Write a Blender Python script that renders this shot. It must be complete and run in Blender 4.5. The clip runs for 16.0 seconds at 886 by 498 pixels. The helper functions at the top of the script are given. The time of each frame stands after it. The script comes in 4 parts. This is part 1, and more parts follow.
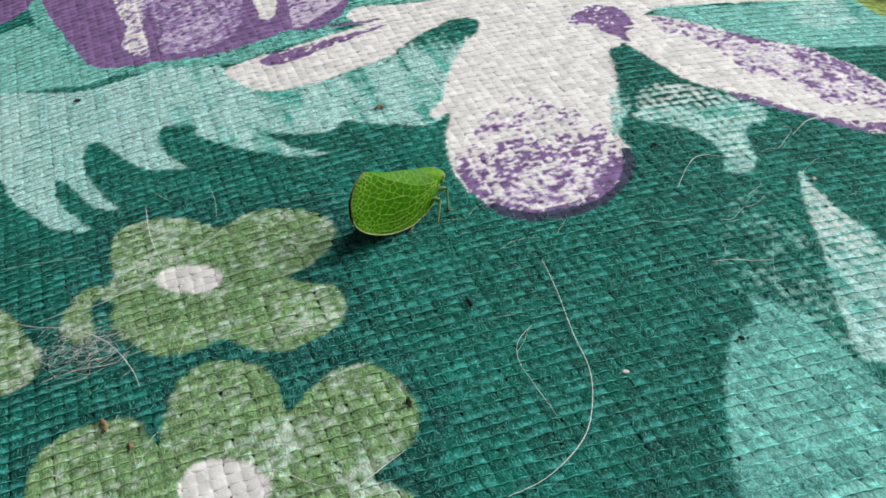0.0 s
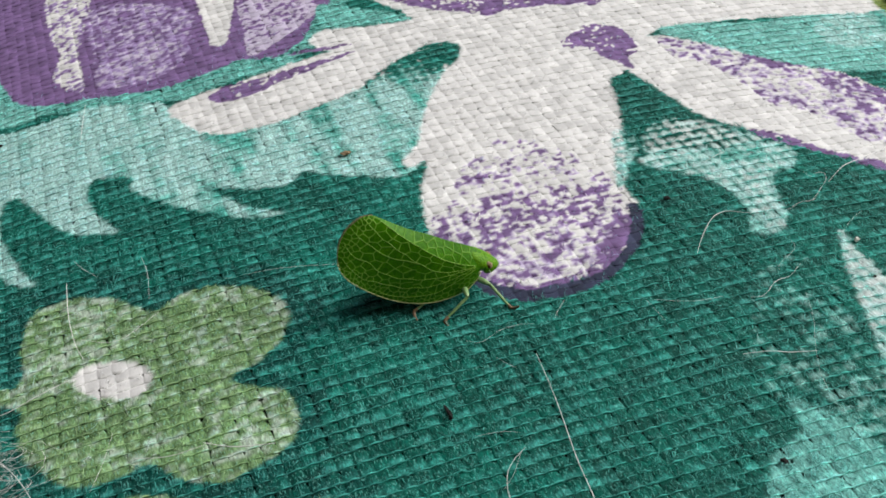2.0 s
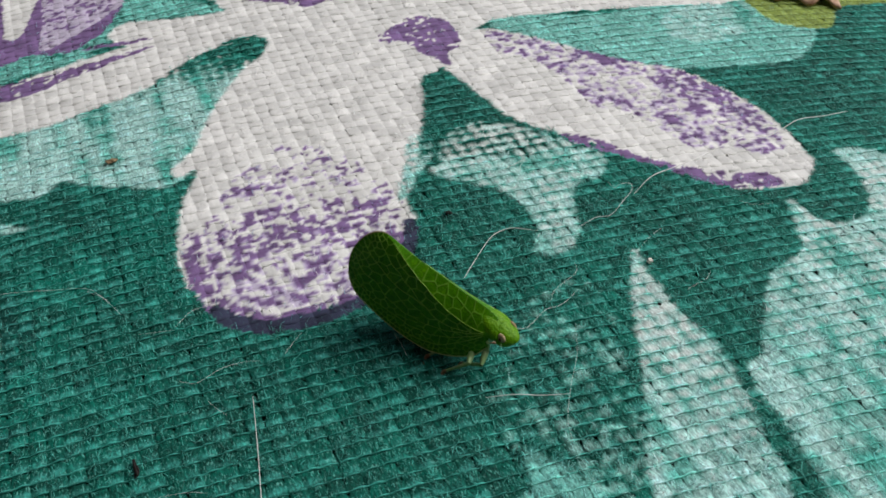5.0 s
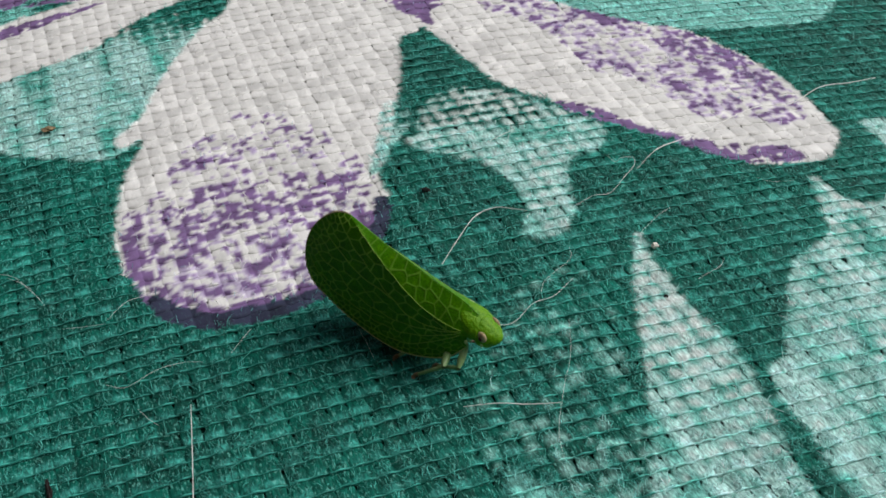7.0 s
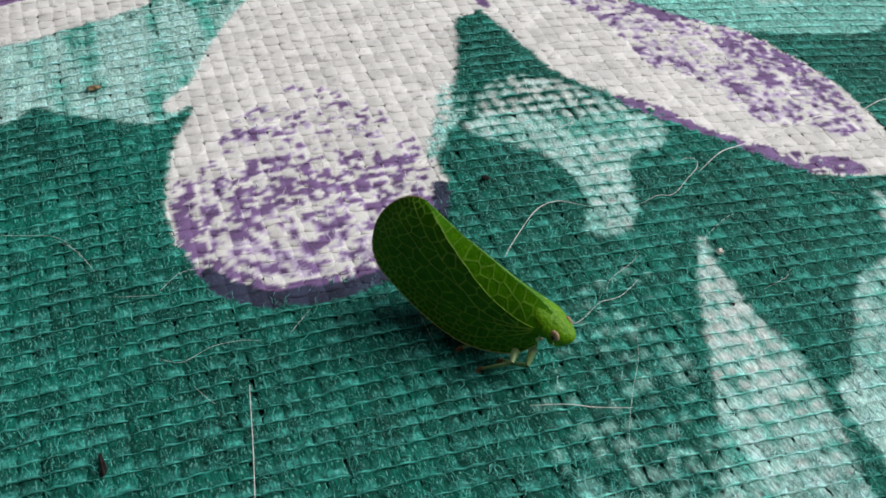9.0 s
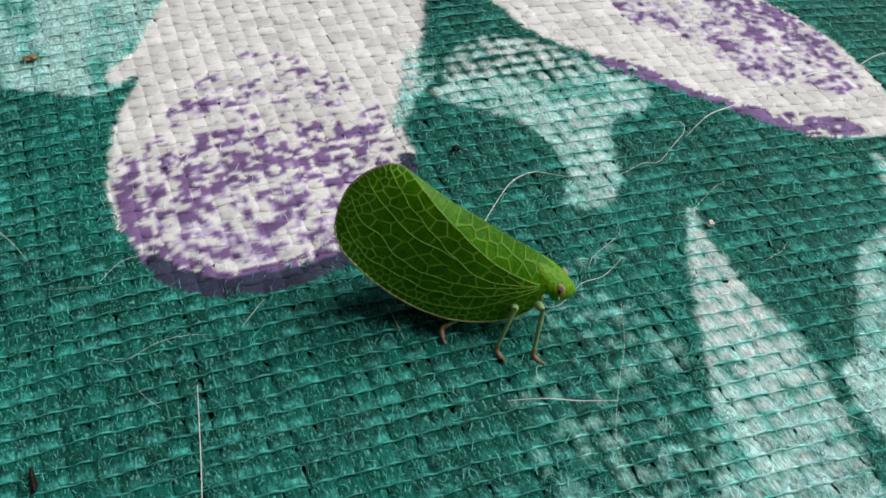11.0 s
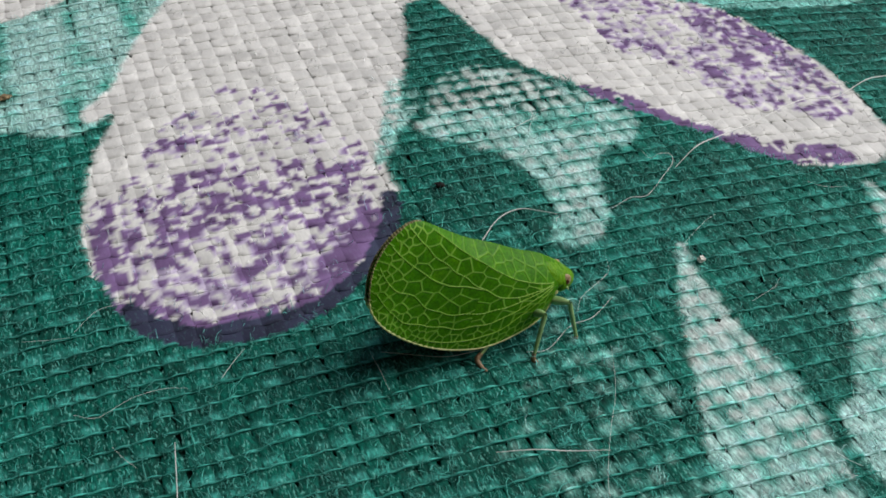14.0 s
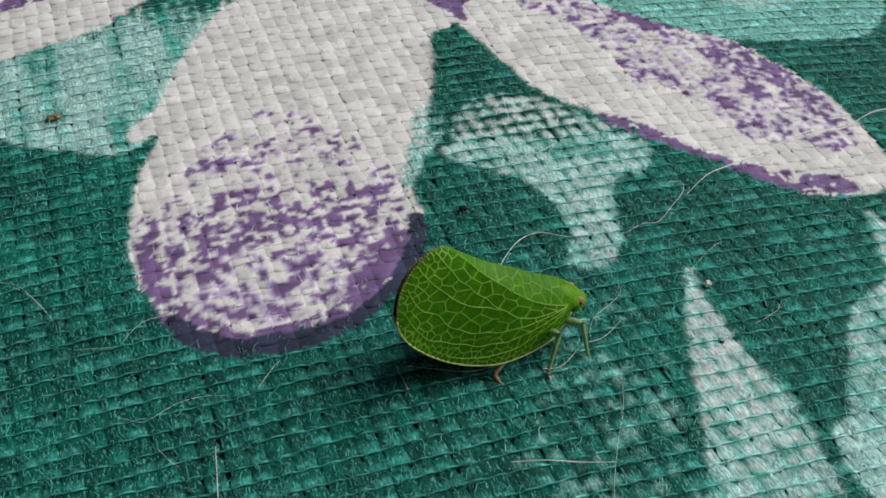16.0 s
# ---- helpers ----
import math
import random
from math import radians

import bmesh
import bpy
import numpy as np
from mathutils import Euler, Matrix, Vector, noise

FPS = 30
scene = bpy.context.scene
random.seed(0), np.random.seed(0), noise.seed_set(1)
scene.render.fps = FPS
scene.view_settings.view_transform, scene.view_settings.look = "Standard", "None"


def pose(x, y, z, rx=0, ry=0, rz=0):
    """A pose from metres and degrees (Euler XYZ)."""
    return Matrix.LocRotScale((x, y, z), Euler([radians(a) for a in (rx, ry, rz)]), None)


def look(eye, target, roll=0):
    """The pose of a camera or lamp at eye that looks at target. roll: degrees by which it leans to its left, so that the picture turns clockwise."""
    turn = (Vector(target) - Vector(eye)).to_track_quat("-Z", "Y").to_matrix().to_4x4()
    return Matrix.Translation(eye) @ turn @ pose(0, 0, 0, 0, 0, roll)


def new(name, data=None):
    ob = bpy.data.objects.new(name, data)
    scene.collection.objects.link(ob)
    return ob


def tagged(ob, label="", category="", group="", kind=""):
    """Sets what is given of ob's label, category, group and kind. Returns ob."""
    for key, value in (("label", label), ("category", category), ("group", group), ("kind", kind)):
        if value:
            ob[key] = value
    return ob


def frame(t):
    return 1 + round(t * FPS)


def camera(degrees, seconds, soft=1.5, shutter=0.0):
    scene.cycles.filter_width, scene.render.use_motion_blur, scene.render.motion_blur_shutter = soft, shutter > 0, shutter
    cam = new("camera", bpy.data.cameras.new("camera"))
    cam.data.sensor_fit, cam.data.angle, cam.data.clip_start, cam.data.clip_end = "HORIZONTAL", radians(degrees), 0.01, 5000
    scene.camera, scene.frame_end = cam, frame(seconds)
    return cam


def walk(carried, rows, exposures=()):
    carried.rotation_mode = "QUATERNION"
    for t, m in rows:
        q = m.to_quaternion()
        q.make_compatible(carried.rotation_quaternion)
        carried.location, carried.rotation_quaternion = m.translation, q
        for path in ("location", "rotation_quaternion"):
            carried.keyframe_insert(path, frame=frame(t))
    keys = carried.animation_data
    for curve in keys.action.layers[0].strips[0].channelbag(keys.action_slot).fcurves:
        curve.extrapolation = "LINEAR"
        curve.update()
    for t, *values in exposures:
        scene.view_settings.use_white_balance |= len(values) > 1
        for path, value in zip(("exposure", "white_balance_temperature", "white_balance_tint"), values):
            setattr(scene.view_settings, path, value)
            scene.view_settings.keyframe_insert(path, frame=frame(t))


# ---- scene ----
MM = 0.001  # lengths below are in millimetres unless they carry a unit


def eye_pose(x, y, z, yaw, pitch, roll):
    """The pose of an eye in millimetres, with yaw to the left of +y, pitch up and roll, in degrees."""
    a, b = radians(yaw), radians(pitch)
    eye = Vector((x, y, z)) * MM
    ahead = Vector((-math.sin(a) * math.cos(b), math.cos(a) * math.cos(b), math.sin(b)))
    return look(eye, eye + ahead, roll)


# ---- camera ----
cam = camera(42.81, 16.0, soft=1.72)
PATH = [
    (0.0, -8.47, -82.09, 50.88, 4.80, -35.55, -0.94),
    (0.5, -6.84, -76.96, 50.71, 4.82, -35.45, -1.34),
    (1.0, -7.26, -72.62, 50.18, 4.49, -35.50, -1.53),
    (1.5, -7.71, -69.12, 48.71, 4.56, -35.75, -1.65),
    (2.0, -8.35, -65.81, 47.72, 4.43, -36.36, -1.66),
    (2.5, -8.39, -62.01, 47.13, 4.25, -36.93, -1.44),
    (3.0, -7.53, -59.99, 46.14, 3.74, -37.55, -1.24),
    (3.5, -7.46, -59.21, 46.43, 3.10, -37.77, -0.71),
    (4.0, -2.02, -58.32, 46.34, 3.66, -37.76, -1.16),
    (4.5, 3.79, -57.63, 45.50, 4.02, -37.31, -1.40),
    (5.0, 7.10, -56.41, 44.08, 4.17, -37.11, -1.59),
    (7.5, 7.77, -47.69, 38.22, 3.80, -38.94, -0.86),
    (8.0, 5.63, -47.34, 38.07, 3.62, -39.40, 0.80),
    (8.5, 4.19, -47.56, 38.41, 3.17, -39.39, 2.20),
    (9.0, 3.13, -47.63, 38.11, 2.48, -39.29, 3.60),
    (11.5, 4.12, -42.61, 35.50, 0.77, -41.40, 2.82),
    (12.0, 5.81, -42.47, 35.67, 1.01, -41.04, 1.76),
    (12.5, 5.86, -41.71, 35.72, 0.78, -40.82, 1.60),
    (13.0, 5.63, -41.65, 36.16, 0.62, -40.46, 1.76),
    (13.5, 4.46, -41.22, 35.83, 0.35, -40.36, 2.41),
    (14.0, 3.83, -41.24, 35.87, 0.61, -40.61, 2.61),
    (14.5, 4.04, -41.33, 36.01, 0.61, -40.71, 2.56),
    (15.0, 4.38, -41.32, 36.25, 0.69, -40.65, 2.19),
    (15.5, 2.93, -42.09, 37.97, 1.07, -40.66, 2.67),
    (16.0, 3.63, -43.53, 38.98, 1.88, -40.49, 2.90),
]
walk(cam, [(row[0], eye_pose(*row[1:])) for row in PATH], exposures=[(0.0, 0.70, 6540, 10), (3.0, 0.56, 6540, 10), (5.0, 0.38, 6540, 10), (8.0, 0.43, 6540, 10), (12.0, 0.53, 6540, 10), (13.5, 0.37, 6540, 10), (16.0, 0.24, 6540, 10)])

# ---- light ----
world = bpy.data.worlds.new("sky")
scene.world = world
world.use_nodes = True
sky = world.node_tree.nodes.new("ShaderNodeTexSky")
sky.sky_type, sky.sun_disc = "NISHITA", False
SUN = Vector((0.72, 0.28, 0.78)).normalized()  # towards the light
sky.sun_elevation = math.asin(SUN.z)
sky.sun_rotation = math.atan2(SUN.x, SUN.y)
background = world.node_tree.nodes["Background"]
background.inputs["Strength"].default_value = 0.042
world.node_tree.links.new(sky.outputs["Color"], background.inputs["Color"])
sun = new("sun", bpy.data.lights.new("sun", "SUN"))
sun.data.energy, sun.data.angle, sun.data.color = 2.75, radians(56), (1.0, 0.975, 0.955)
sun.matrix_world = look(SUN, (0, 0, 0))


# ---- numbers shared by the cloth and what lies on it ----
TURN = radians(23)            # the weft runs this far from +x
PU, PV = 0.95, 1.00             # spacing of warp columns and of weft rows
CU, SU = math.cos(TURN), math.sin(TURN)


def dome(x, y):
    """Height of the softly stuffed cushion."""
    return -0.00169 * x * x - 0.00092 * x * y + 0.00052 * y * y


def hash01(i, j, seed):
    n = np.sin(i * 127.1 + j * 311.7 + seed * 74.7) * 43758.5453
    return n - np.floor(n)


def value_noise(x, y, seed=0):
    """Smooth noise from 0 to 1 with features of size 1."""
    xi, yi = np.floor(x), np.floor(y)
    fx, fy = x - xi, y - yi
    fx, fy = fx * fx * (3 - 2 * fx), fy * fy * (3 - 2 * fy)
    a, b = hash01(xi, yi, seed), hash01(xi + 1, yi, seed)
    c, d = hash01(xi, yi + 1, seed), hash01(xi + 1, yi + 1, seed)
    return (a * (1 - fx) + b * fx) * (1 - fy) + (c * (1 - fx) + d * fx) * fy


# ---- the printed flowers ----
PRINT = {
        "aqua_mid": [(-75.8, 35.5), (-70.4, 36.6), (-67.9, 37.7), (-65.1, 35.9), (-61.6, 31.1), (-57.7, 26.4), (-54.3, 24.1), (-51.8, 23.3), (-54.1,
        21.5), (-59.3, 21.9), (-64.6, 22.2), (-70.3, 23.1)],
        "aqua_strip": [(-42.2, 23.0), (-38.3, 22.8), (-36.1, 24.3), (-32.4, 26.3), (-28.4, 27.6), (-28.9, 28.6), (-32.7, 27.8), (-36.1, 26.6), (-38.8,
        24.9), (-41.8, 24.3)],
        "purple_big": [(-68.3, 45.5), (-65.5, 39.9), (-61.7, 34.3), (-57.7, 28.5), (-54.6, 25.1), (-51.2, 24.4), (-46.2, 24.7), (-41.3, 24.9), (-38.0,
        26.6), (-34.7, 28.8), (-31.1, 29.4), (-29.0, 31.8), (-28.3, 36.4), (-28.1, 44.3), (-46.1, 51.3), (-69.0, 53.0)],
        "purple_corner": [(-84.0, 58.5), (-70.8, 53.5), (-69.0, 44.4), (-69.8, 40.6), (-71.4, 39.2), (-75.0, 37.2)],
        "purp_white_a": [(-59.9, 48.2), (-54.7, 46.8), (-52.7, 38.5), (-51.6, 33.1), (-49.0, 26.8), (-50.2, 26.5), (-53.1, 29.5), (-53.7, 33.6),
        (-56.5, 38.4)],
        "purp_white_b": [(-42.1, 44.1), (-38.0, 43.4), (-36.9, 36.6), (-36.5, 32.8), (-37.8, 32.3), (-39.2, 35.8)],
        "purp_white_c": [(-37.1, 42.1), (-31.5, 42.5), (-28.7, 41.1), (-28.4, 37.1), (-30.1, 34.1), (-32.6, 30.3), (-33.9, 30.1), (-34.9, 34.2)],
        "purp_mottle": [(-53.2, 42.7), (-42.3, 40.4), (-40.1, 33.2), (-40.9, 28.3), (-44.2, 26.4), (-47.4, 26.4), (-49.3, 31.2)],
        "white_left": [(-39.4, 21.1), (-37.3, 23.3), (-34.0, 24.8), (-30.7, 26.8), (-27.3, 28.8), (-23.9, 30.6), (-19.1, 32.2), (-14.9, 33.4), (-10.6,
        35.2), (-10.4, 28.4), (-16.5, 30.0), (-19.8, 26.0), (-22.4, 22.5), (-25.0, 20.5), (-29.2, 17.6), (-33.6, 16.4), (-36.1, 17.5), (-37.9, 19.3)],
        "purple_streak": [(-35.9, 22.4), (-35.1, 24.3), (-32.9, 25.2), (-28.3, 27.2), (-23.5, 29.5), (-25.9, 27.4), (-29.2, 24.9), (-31.8, 22.8),
        (-34.0, 21.7)],
        "streak_line": [(-32.9, 28.8), (-30.5, 29.9), (-27.4, 30.4), (-23.7, 30.9), (-26.3, 29.9), (-29.3, 29.4)],
        "white_band": [(-28.1, 31.3), (-26.9, 34.1), (-22.6, 34.3), (-18.6, 35.4), (-19.7, 37.0), (-22.4, 41.7), (2.0, 42.2), (29.2, 47.9), (27.8,
        42.4), (18.9, 39.0), (11.1, 36.4), (5.1, 34.2), (2.1, 28.9), (0.1, 24.3), (-8.8, 22.6), (-14.7, 25.5), (-19.3, 27.6), (-24.1, 28.9)],
        "aqua_tri": [(-28.4, 39.0), (-26.9, 34.3), (-22.7, 34.6), (-18.7, 35.3), (-20.2, 36.6), (-24.1, 37.9)],
        "purple_top": [(-22.4, 41.7), (-19.8, 38.7), (-15.9, 37.1), (-12.1, 36.3), (-8.9, 34.4), (-4.7, 35.0), (-2.0, 37.4), (-0.5, 41.9)],
        "centre_petal": [(-10.0, 36.8), (-13.0, 31.4), (-14.7, 26.0), (-15.8, 20.9), (-16.2, 16.6), (-16.3, 13.9), (-17.3, 11.0), (-16.6, 10.0),
        (-15.3, 10.9), (-15.5, 7.2), (-15.0, 3.7), (-14.2, 0.3), (-12.6, -2.8), (-10.3, -4.6), (-7.7, -5.2), (-4.7, -4.6), (-2.1, -3.1), (-0.1, -0.9),
        (0.9, 2.4), (0.8, 5.1), (0.1, 7.2), (0.4, 10.2), (0.4, 14.1), (0.4, 17.5), (0.2, 21.5), (-0.1, 24.0), (1.6, 28.8), (2.5, 34.2), (-0.9, 38.4)],
        "purple_rim": [(-14.5, 3.2), (-13.9, 0.1), (-12.5, -2.9), (-10.6, -5.1), (-8.1, -6.2), (-5.3, -6.0), (-2.8, -4.8), (-0.5, -2.0), (0.9, 1.7),
        (0.9, 4.3), (0.0, 5.4), (-1.0, 4.9), (-1.0, 1.6), (-2.3, -2.0), (-4.5, -4.0), (-7.0, -4.9), (-8.8, -4.3), (-10.3, -3.5), (-11.7, -1.5),
        (-12.8, 1.0), (-13.3, 3.0)],
        "purple_dabs": [(-13.3, 3.5), (-13.0, 7.5), (-11.8, 11.4), (-8.9, 14.4), (-5.0, 12.9), (-2.2, 10.0), (-0.3, 7.3), (-0.0, 4.9), (-0.6, 1.0),
        (-2.3, -2.0), (-4.9, -4.0), (-7.7, -4.6), (-9.9, -3.8), (-11.5, -1.5), (-12.6, 1.0)],
        "purple_blob": [(-4.3, 30.2), (-3.0, 32.8), (-1.6, 34.4), (0.9, 34.2), (2.3, 32.1), (2.6, 29.6), (1.7, 28.1), (2.3, 26.0), (0.8, 27.1), (-0.4,
        28.0), (-1.8, 29.8), (-3.2, 29.5)],
        "right_petal": [(1.5, 31.5), (5.3, 32.7), (9.2, 31.5), (13.5, 29.7), (17.2, 28.5), (20.8, 27.9), (23.4, 26.1), (26.2, 23.3), (28.2, 19.8),
        (29.3, 16.5), (29.3, 14.3), (28.0, 12.2), (26.3, 11.4), (23.0, 10.8), (19.2, 12.6), (15.6, 14.3), (11.2, 16.3), (7.8, 18.0), (5.1, 21.1),
        (2.3, 24.9), (0.3, 27.5)],
        "petal_mottle": [(4.9, 32.3), (9.2, 31.3), (13.5, 29.7), (17.2, 28.5), (20.8, 27.8), (23.4, 25.9), (26.1, 23.0), (27.4, 20.0), (27.7, 17.2),
        (25.8, 15.6), (23.8, 16.3), (20.8, 15.8), (19.3, 17.3), (16.5, 20.2), (13.9, 20.7), (11.8, 24.0), (9.2, 27.4), (5.9, 29.0)],
        "petal_edge": [(11.6, 30.1), (16.2, 28.8), (20.8, 27.8), (23.4, 25.9), (26.1, 23.0), (26.9, 19.9), (25.7, 20.1), (23.4, 22.7), (20.5, 24.4),
        (18.3, 25.4), (16.1, 26.9)],
        "petal_line": [(10.8, 16.6), (13.7, 15.9), (16.5, 14.2), (19.6, 13.1), (22.4, 12.8), (25.4, 13.2), (26.6, 12.0), (24.2, 11.0), (21.4, 11.1),
        (18.4, 12.5), (15.2, 13.9), (12.4, 15.0)],
        "aqua_right": [(5.7, 34.0), (9.7, 34.8), (14.7, 35.9), (18.9, 38.0), (23.3, 40.9), (28.7, 42.4), (33.5, 39.8), (31.2, 33.1), (25.9, 30.5),
        (20.0, 28.8), (17.2, 28.7), (13.5, 29.9), (9.7, 31.8)],
        "aqua_right_pale": [(20.4, 37.4), (23.8, 40.7), (28.8, 42.7), (28.5, 37.7), (26.6, 35.1), (23.4, 33.3), (21.0, 33.8)],
        "dark_leaf": [(-23.1, 20.1), (-22.7, 22.4), (-21.0, 25.1), (-18.8, 28.0), (-16.8, 30.1), (-15.0, 30.9), (-13.7, 30.0), (-13.6, 28.2), (-14.5,
        25.9), (-16.0, 23.8), (-16.4, 21.2), (-17.8, 21.7), (-19.6, 23.1), (-20.5, 21.2), (-22.1, 20.3)],
        "star_body": [(1.3, 11.0), (2.9, 12.2), (4.9, 13.0), (7.8, 13.0), (11.1, 14.6), (13.2, 14.5), (14.0, 12.7), (13.4, 11.0), (12.0, 10.0), (11.4,
        8.2), (11.7, 4.8), (11.2, 2.3), (9.6, 1.4), (8.7, 1.8), (9.0, 4.0), (8.2, 6.7), (6.6, 8.5), (4.7, 9.4), (2.9, 9.8)],
        "star_lace": [(1.7, 13.8), (2.7, 16.0), (4.4, 17.5), (6.9, 17.5), (9.5, 16.4), (12.6, 14.7), (11.1, 13.2), (7.0, 12.1), (3.0, 11.4)],
        "petal_shade": [(-0.4, 15.3), (1.0, 15.2), (1.5, 13.0), (0.7, 10.6), (0.1, 7.6), (-0.5, 7.5), (-0.4, 10.9)],
        "leaf_one": [(15.2, 2.7), (14.7, -1.0), (14.7, -4.3), (14.7, -7.4), (14.7, -11.1), (14.7, -13.8), (14.4, -15.8), (14.5, -18.5), (15.0, -22.7),
        (22.7, -22.1), (21.4, -18.1), (21.5, -16.1), (20.9, -13.9), (20.5, -11.5), (20.0, -8.8), (19.0, -6.0), (17.4, -3.2), (16.1, -0.3)],
        "leaf_two": [(26.5, 9.9), (27.4, 9.0), (28.3, 7.8), (30.2, 7.7), (32.1, 9.7), (32.7, 12.4), (32.3, 15.0), (31.4, 17.3), (32.6, 18.1), (35.2,
        18.0), (38.2, 16.3), (47.3, 11.2), (34.2, -21.0), (24.9, -21.9), (23.4, -17.9), (23.0, -15.9), (22.3, -13.5), (21.7, -11.5), (21.0, -10.1),
        (21.0, -8.2), (21.9, -6.8), (22.6, -3.5), (23.6, 0.6), (24.9, 2.1), (26.4, 4.1), (26.5, 6.7)],
        "aqua_leaf": [(5.5, -24.1), (6.4, -20.7), (8.4, -18.5), (8.2, -15.7), (10.9, -17.5), (12.6, -19.3), (13.9, -21.8), (15.6, -25.7), (17.3,
        -31.3), (15.9, -40.3), (5.5, -41.0), (4.9, -36.9), (4.7, -33.7), (4.9, -30.2), (5.0, -27.0)],
        "speckle_zone": [(5.8, -10.0), (8.4, -3.3), (11.1, -0.4), (13.4, -3.6), (14.0, -10.0), (15.4, -15.0), (17.1, -19.5), (18.2, -25.4), (15.4,
        -25.1), (13.5, -20.5), (10.9, -17.5), (8.0, -16.0), (6.3, -13.0)],
        "daisy_one": [(-42.8, -18.6), (-43.5, -16.2), (-42.8, -13.5), (-40.7, -12.7), (-42.2, -8.8), (-42.5, -5.6), (-40.3, -4.3), (-36.7, -4.6),
        (-33.3, -6.4), (-31.8, -4.6), (-29.0, -4.0), (-26.0, -4.7), (-23.7, -6.9), (-23.5, -10.0), (-24.9, -12.5), (-26.2, -13.9), (-22.9, -14.8),
        (-21.4, -16.6), (-21.2, -19.3), (-22.8, -21.1), (-24.6, -22.3), (-27.1, -22.1), (-29.5, -20.7), (-32.1, -22.0), (-34.7, -21.9), (-37.5,
        -19.9), (-39.4, -17.4), (-39.5, -15.7), (-41.4, -14.7), (-41.2, -16.8), (-40.2, -18.9), (-40.9, -20.1)],
        "daisy_two": [(-39.0, -35.6), (-39.8, -32.1), (-38.8, -29.6), (-36.3, -28.8), (-33.9, -28.7), (-31.5, -31.3), (-31.9, -28.6), (-31.8, -24.7),
        (-29.8, -23.1), (-26.8, -23.6), (-24.7, -25.8), (-23.4, -28.6), (-21.9, -25.9), (-20.2, -24.3), (-18.3, -24.1), (-16.1, -26.2), (-14.7,
        -29.0), (-14.7, -31.5), (-16.1, -33.5), (-16.9, -34.9), (-14.8, -35.9), (-13.2, -38.6), (-13.6, -41.4), (-17.8, -43.0), (-19.5, -40.6),
        (-21.6, -42.9), (-24.8, -43.2), (-27.3, -41.1), (-29.2, -42.6), (-33.7, -42.4), (-37.0, -39.3)],
        "daisy_three": [(-57.1, -14.3), (-52.9, -13.6), (-48.1, -15.8), (-46.2, -18.1), (-43.6, -21.0), (-43.2, -23.5), (-44.4, -24.8), (-47.7,
        -25.3), (-52.6, -23.4)],
        "green_far": [(29.7, 46.9), (29.3, 41.4), (31.2, 38.8), (34.3, 38.7), (36.4, 40.1), (37.8, 44.1), (42.7, 47.2), (52.1, 52.0), (53.6, 56.8)],
        "dais_c1": [(-37.1, -12.8), (-36.8, -11.6), (-34.7, -11.3), (-32.5, -11.8), (-31.5, -13.1), (-31.8, -14.5), (-33.8, -14.9), (-36.0, -14.1)],
        "dais_c2": [(-29.1, -35.2), (-28.6, -33.2), (-26.7, -32.7), (-24.4, -33.6), (-23.1, -35.5), (-23.6, -37.7), (-25.3, -38.5), (-27.6, -37.5)],
        "aqua_band": [(-69.1, 23.3), (-64.8, 22.6), (-60.4, 21.4), (-55.5, 20.2), (-51.5, 21.1), (-46.4, 23.1), (-40.4, 22.4), (-38.4, 20.1), (-36.1,
        17.5), (-33.6, 16.4), (-29.2, 17.5), (-25.0, 20.3), (-22.4, 22.5), (-19.8, 26.0), (-16.5, 29.7), (-13.3, 25.8), (-15.7, 18.7), (-15.7, 14.2),
        (-15.7, 10.7), (-17.2, 8.8), (-19.3, 8.8), (-23.0, 9.4), (-25.3, 10.1), (-26.1, 8.3), (-29.2, 8.0), (-32.5, 8.4), (-29.3, 5.7), (-25.9, 4.4),
        (-29.1, 4.2), (-31.9, 5.2), (-34.8, 6.3), (-39.2, 9.0), (-42.1, 11.4), (-62.9, 9.1)],
        "aqua_fronds": [(-42.0, 14.0), (-42.1, 11.4), (-43.3, 11.2), (-43.0, 8.7), (-41.1, 5.8), (-38.9, 3.6), (-40.5, 3.6), (-42.8, 4.0), (-45.7,
        6.3), (-48.9, 9.3), (-50.3, 9.3), (-49.8, 6.6), (-47.9, 3.0), (-46.0, 0.4), (-43.6, -2.4), (-45.8, -1.6), (-48.2, 0.8), (-51.2, 3.8), (-51.2,
        2.8), (-49.8, -0.2), (-47.5, -2.7), (-45.2, -5.2), (-48.5, -4.4), (-50.3, -3.0), (-53.2, -0.4), (-55.7, 2.4), (-57.6, 5.0), (-62.9, 9.1),
        (-62.0, 13.0)],
        "rim_dark": [(-11.0, -4.0), (-8.1, -5.3), (-5.2, -5.0), (-2.7, -3.7), (-0.8, -1.4), (0.2, 2.3), (0.1, 5.0), (1.0, 4.4), (1.1, 1.7), (-0.3,
        -2.2), (-2.6, -5.1), (-5.3, -6.4), (-8.0, -6.7), (-10.4, -5.7)],
        "purple_dabs_low": [(-13.3, 3.5), (-12.7, 5.1), (-10.3, 5.7), (-7.1, 6.8), (-3.9, 7.5), (-1.1, 6.9), (-0.2, 5.2), (-0.6, 1.0), (-2.3, -2.0),
        (-4.9, -4.0), (-7.7, -4.6), (-9.9, -3.8), (-11.5, -1.5), (-12.6, 1.0)],
}
TEAL, DEEP = (0.0005, 0.092, 0.066), (0.0, 0.058, 0.045)
AQUA, PALE, FOAM = (0.145, 0.41, 0.355), (0.37, 0.61, 0.56), (0.10, 0.31, 0.26)
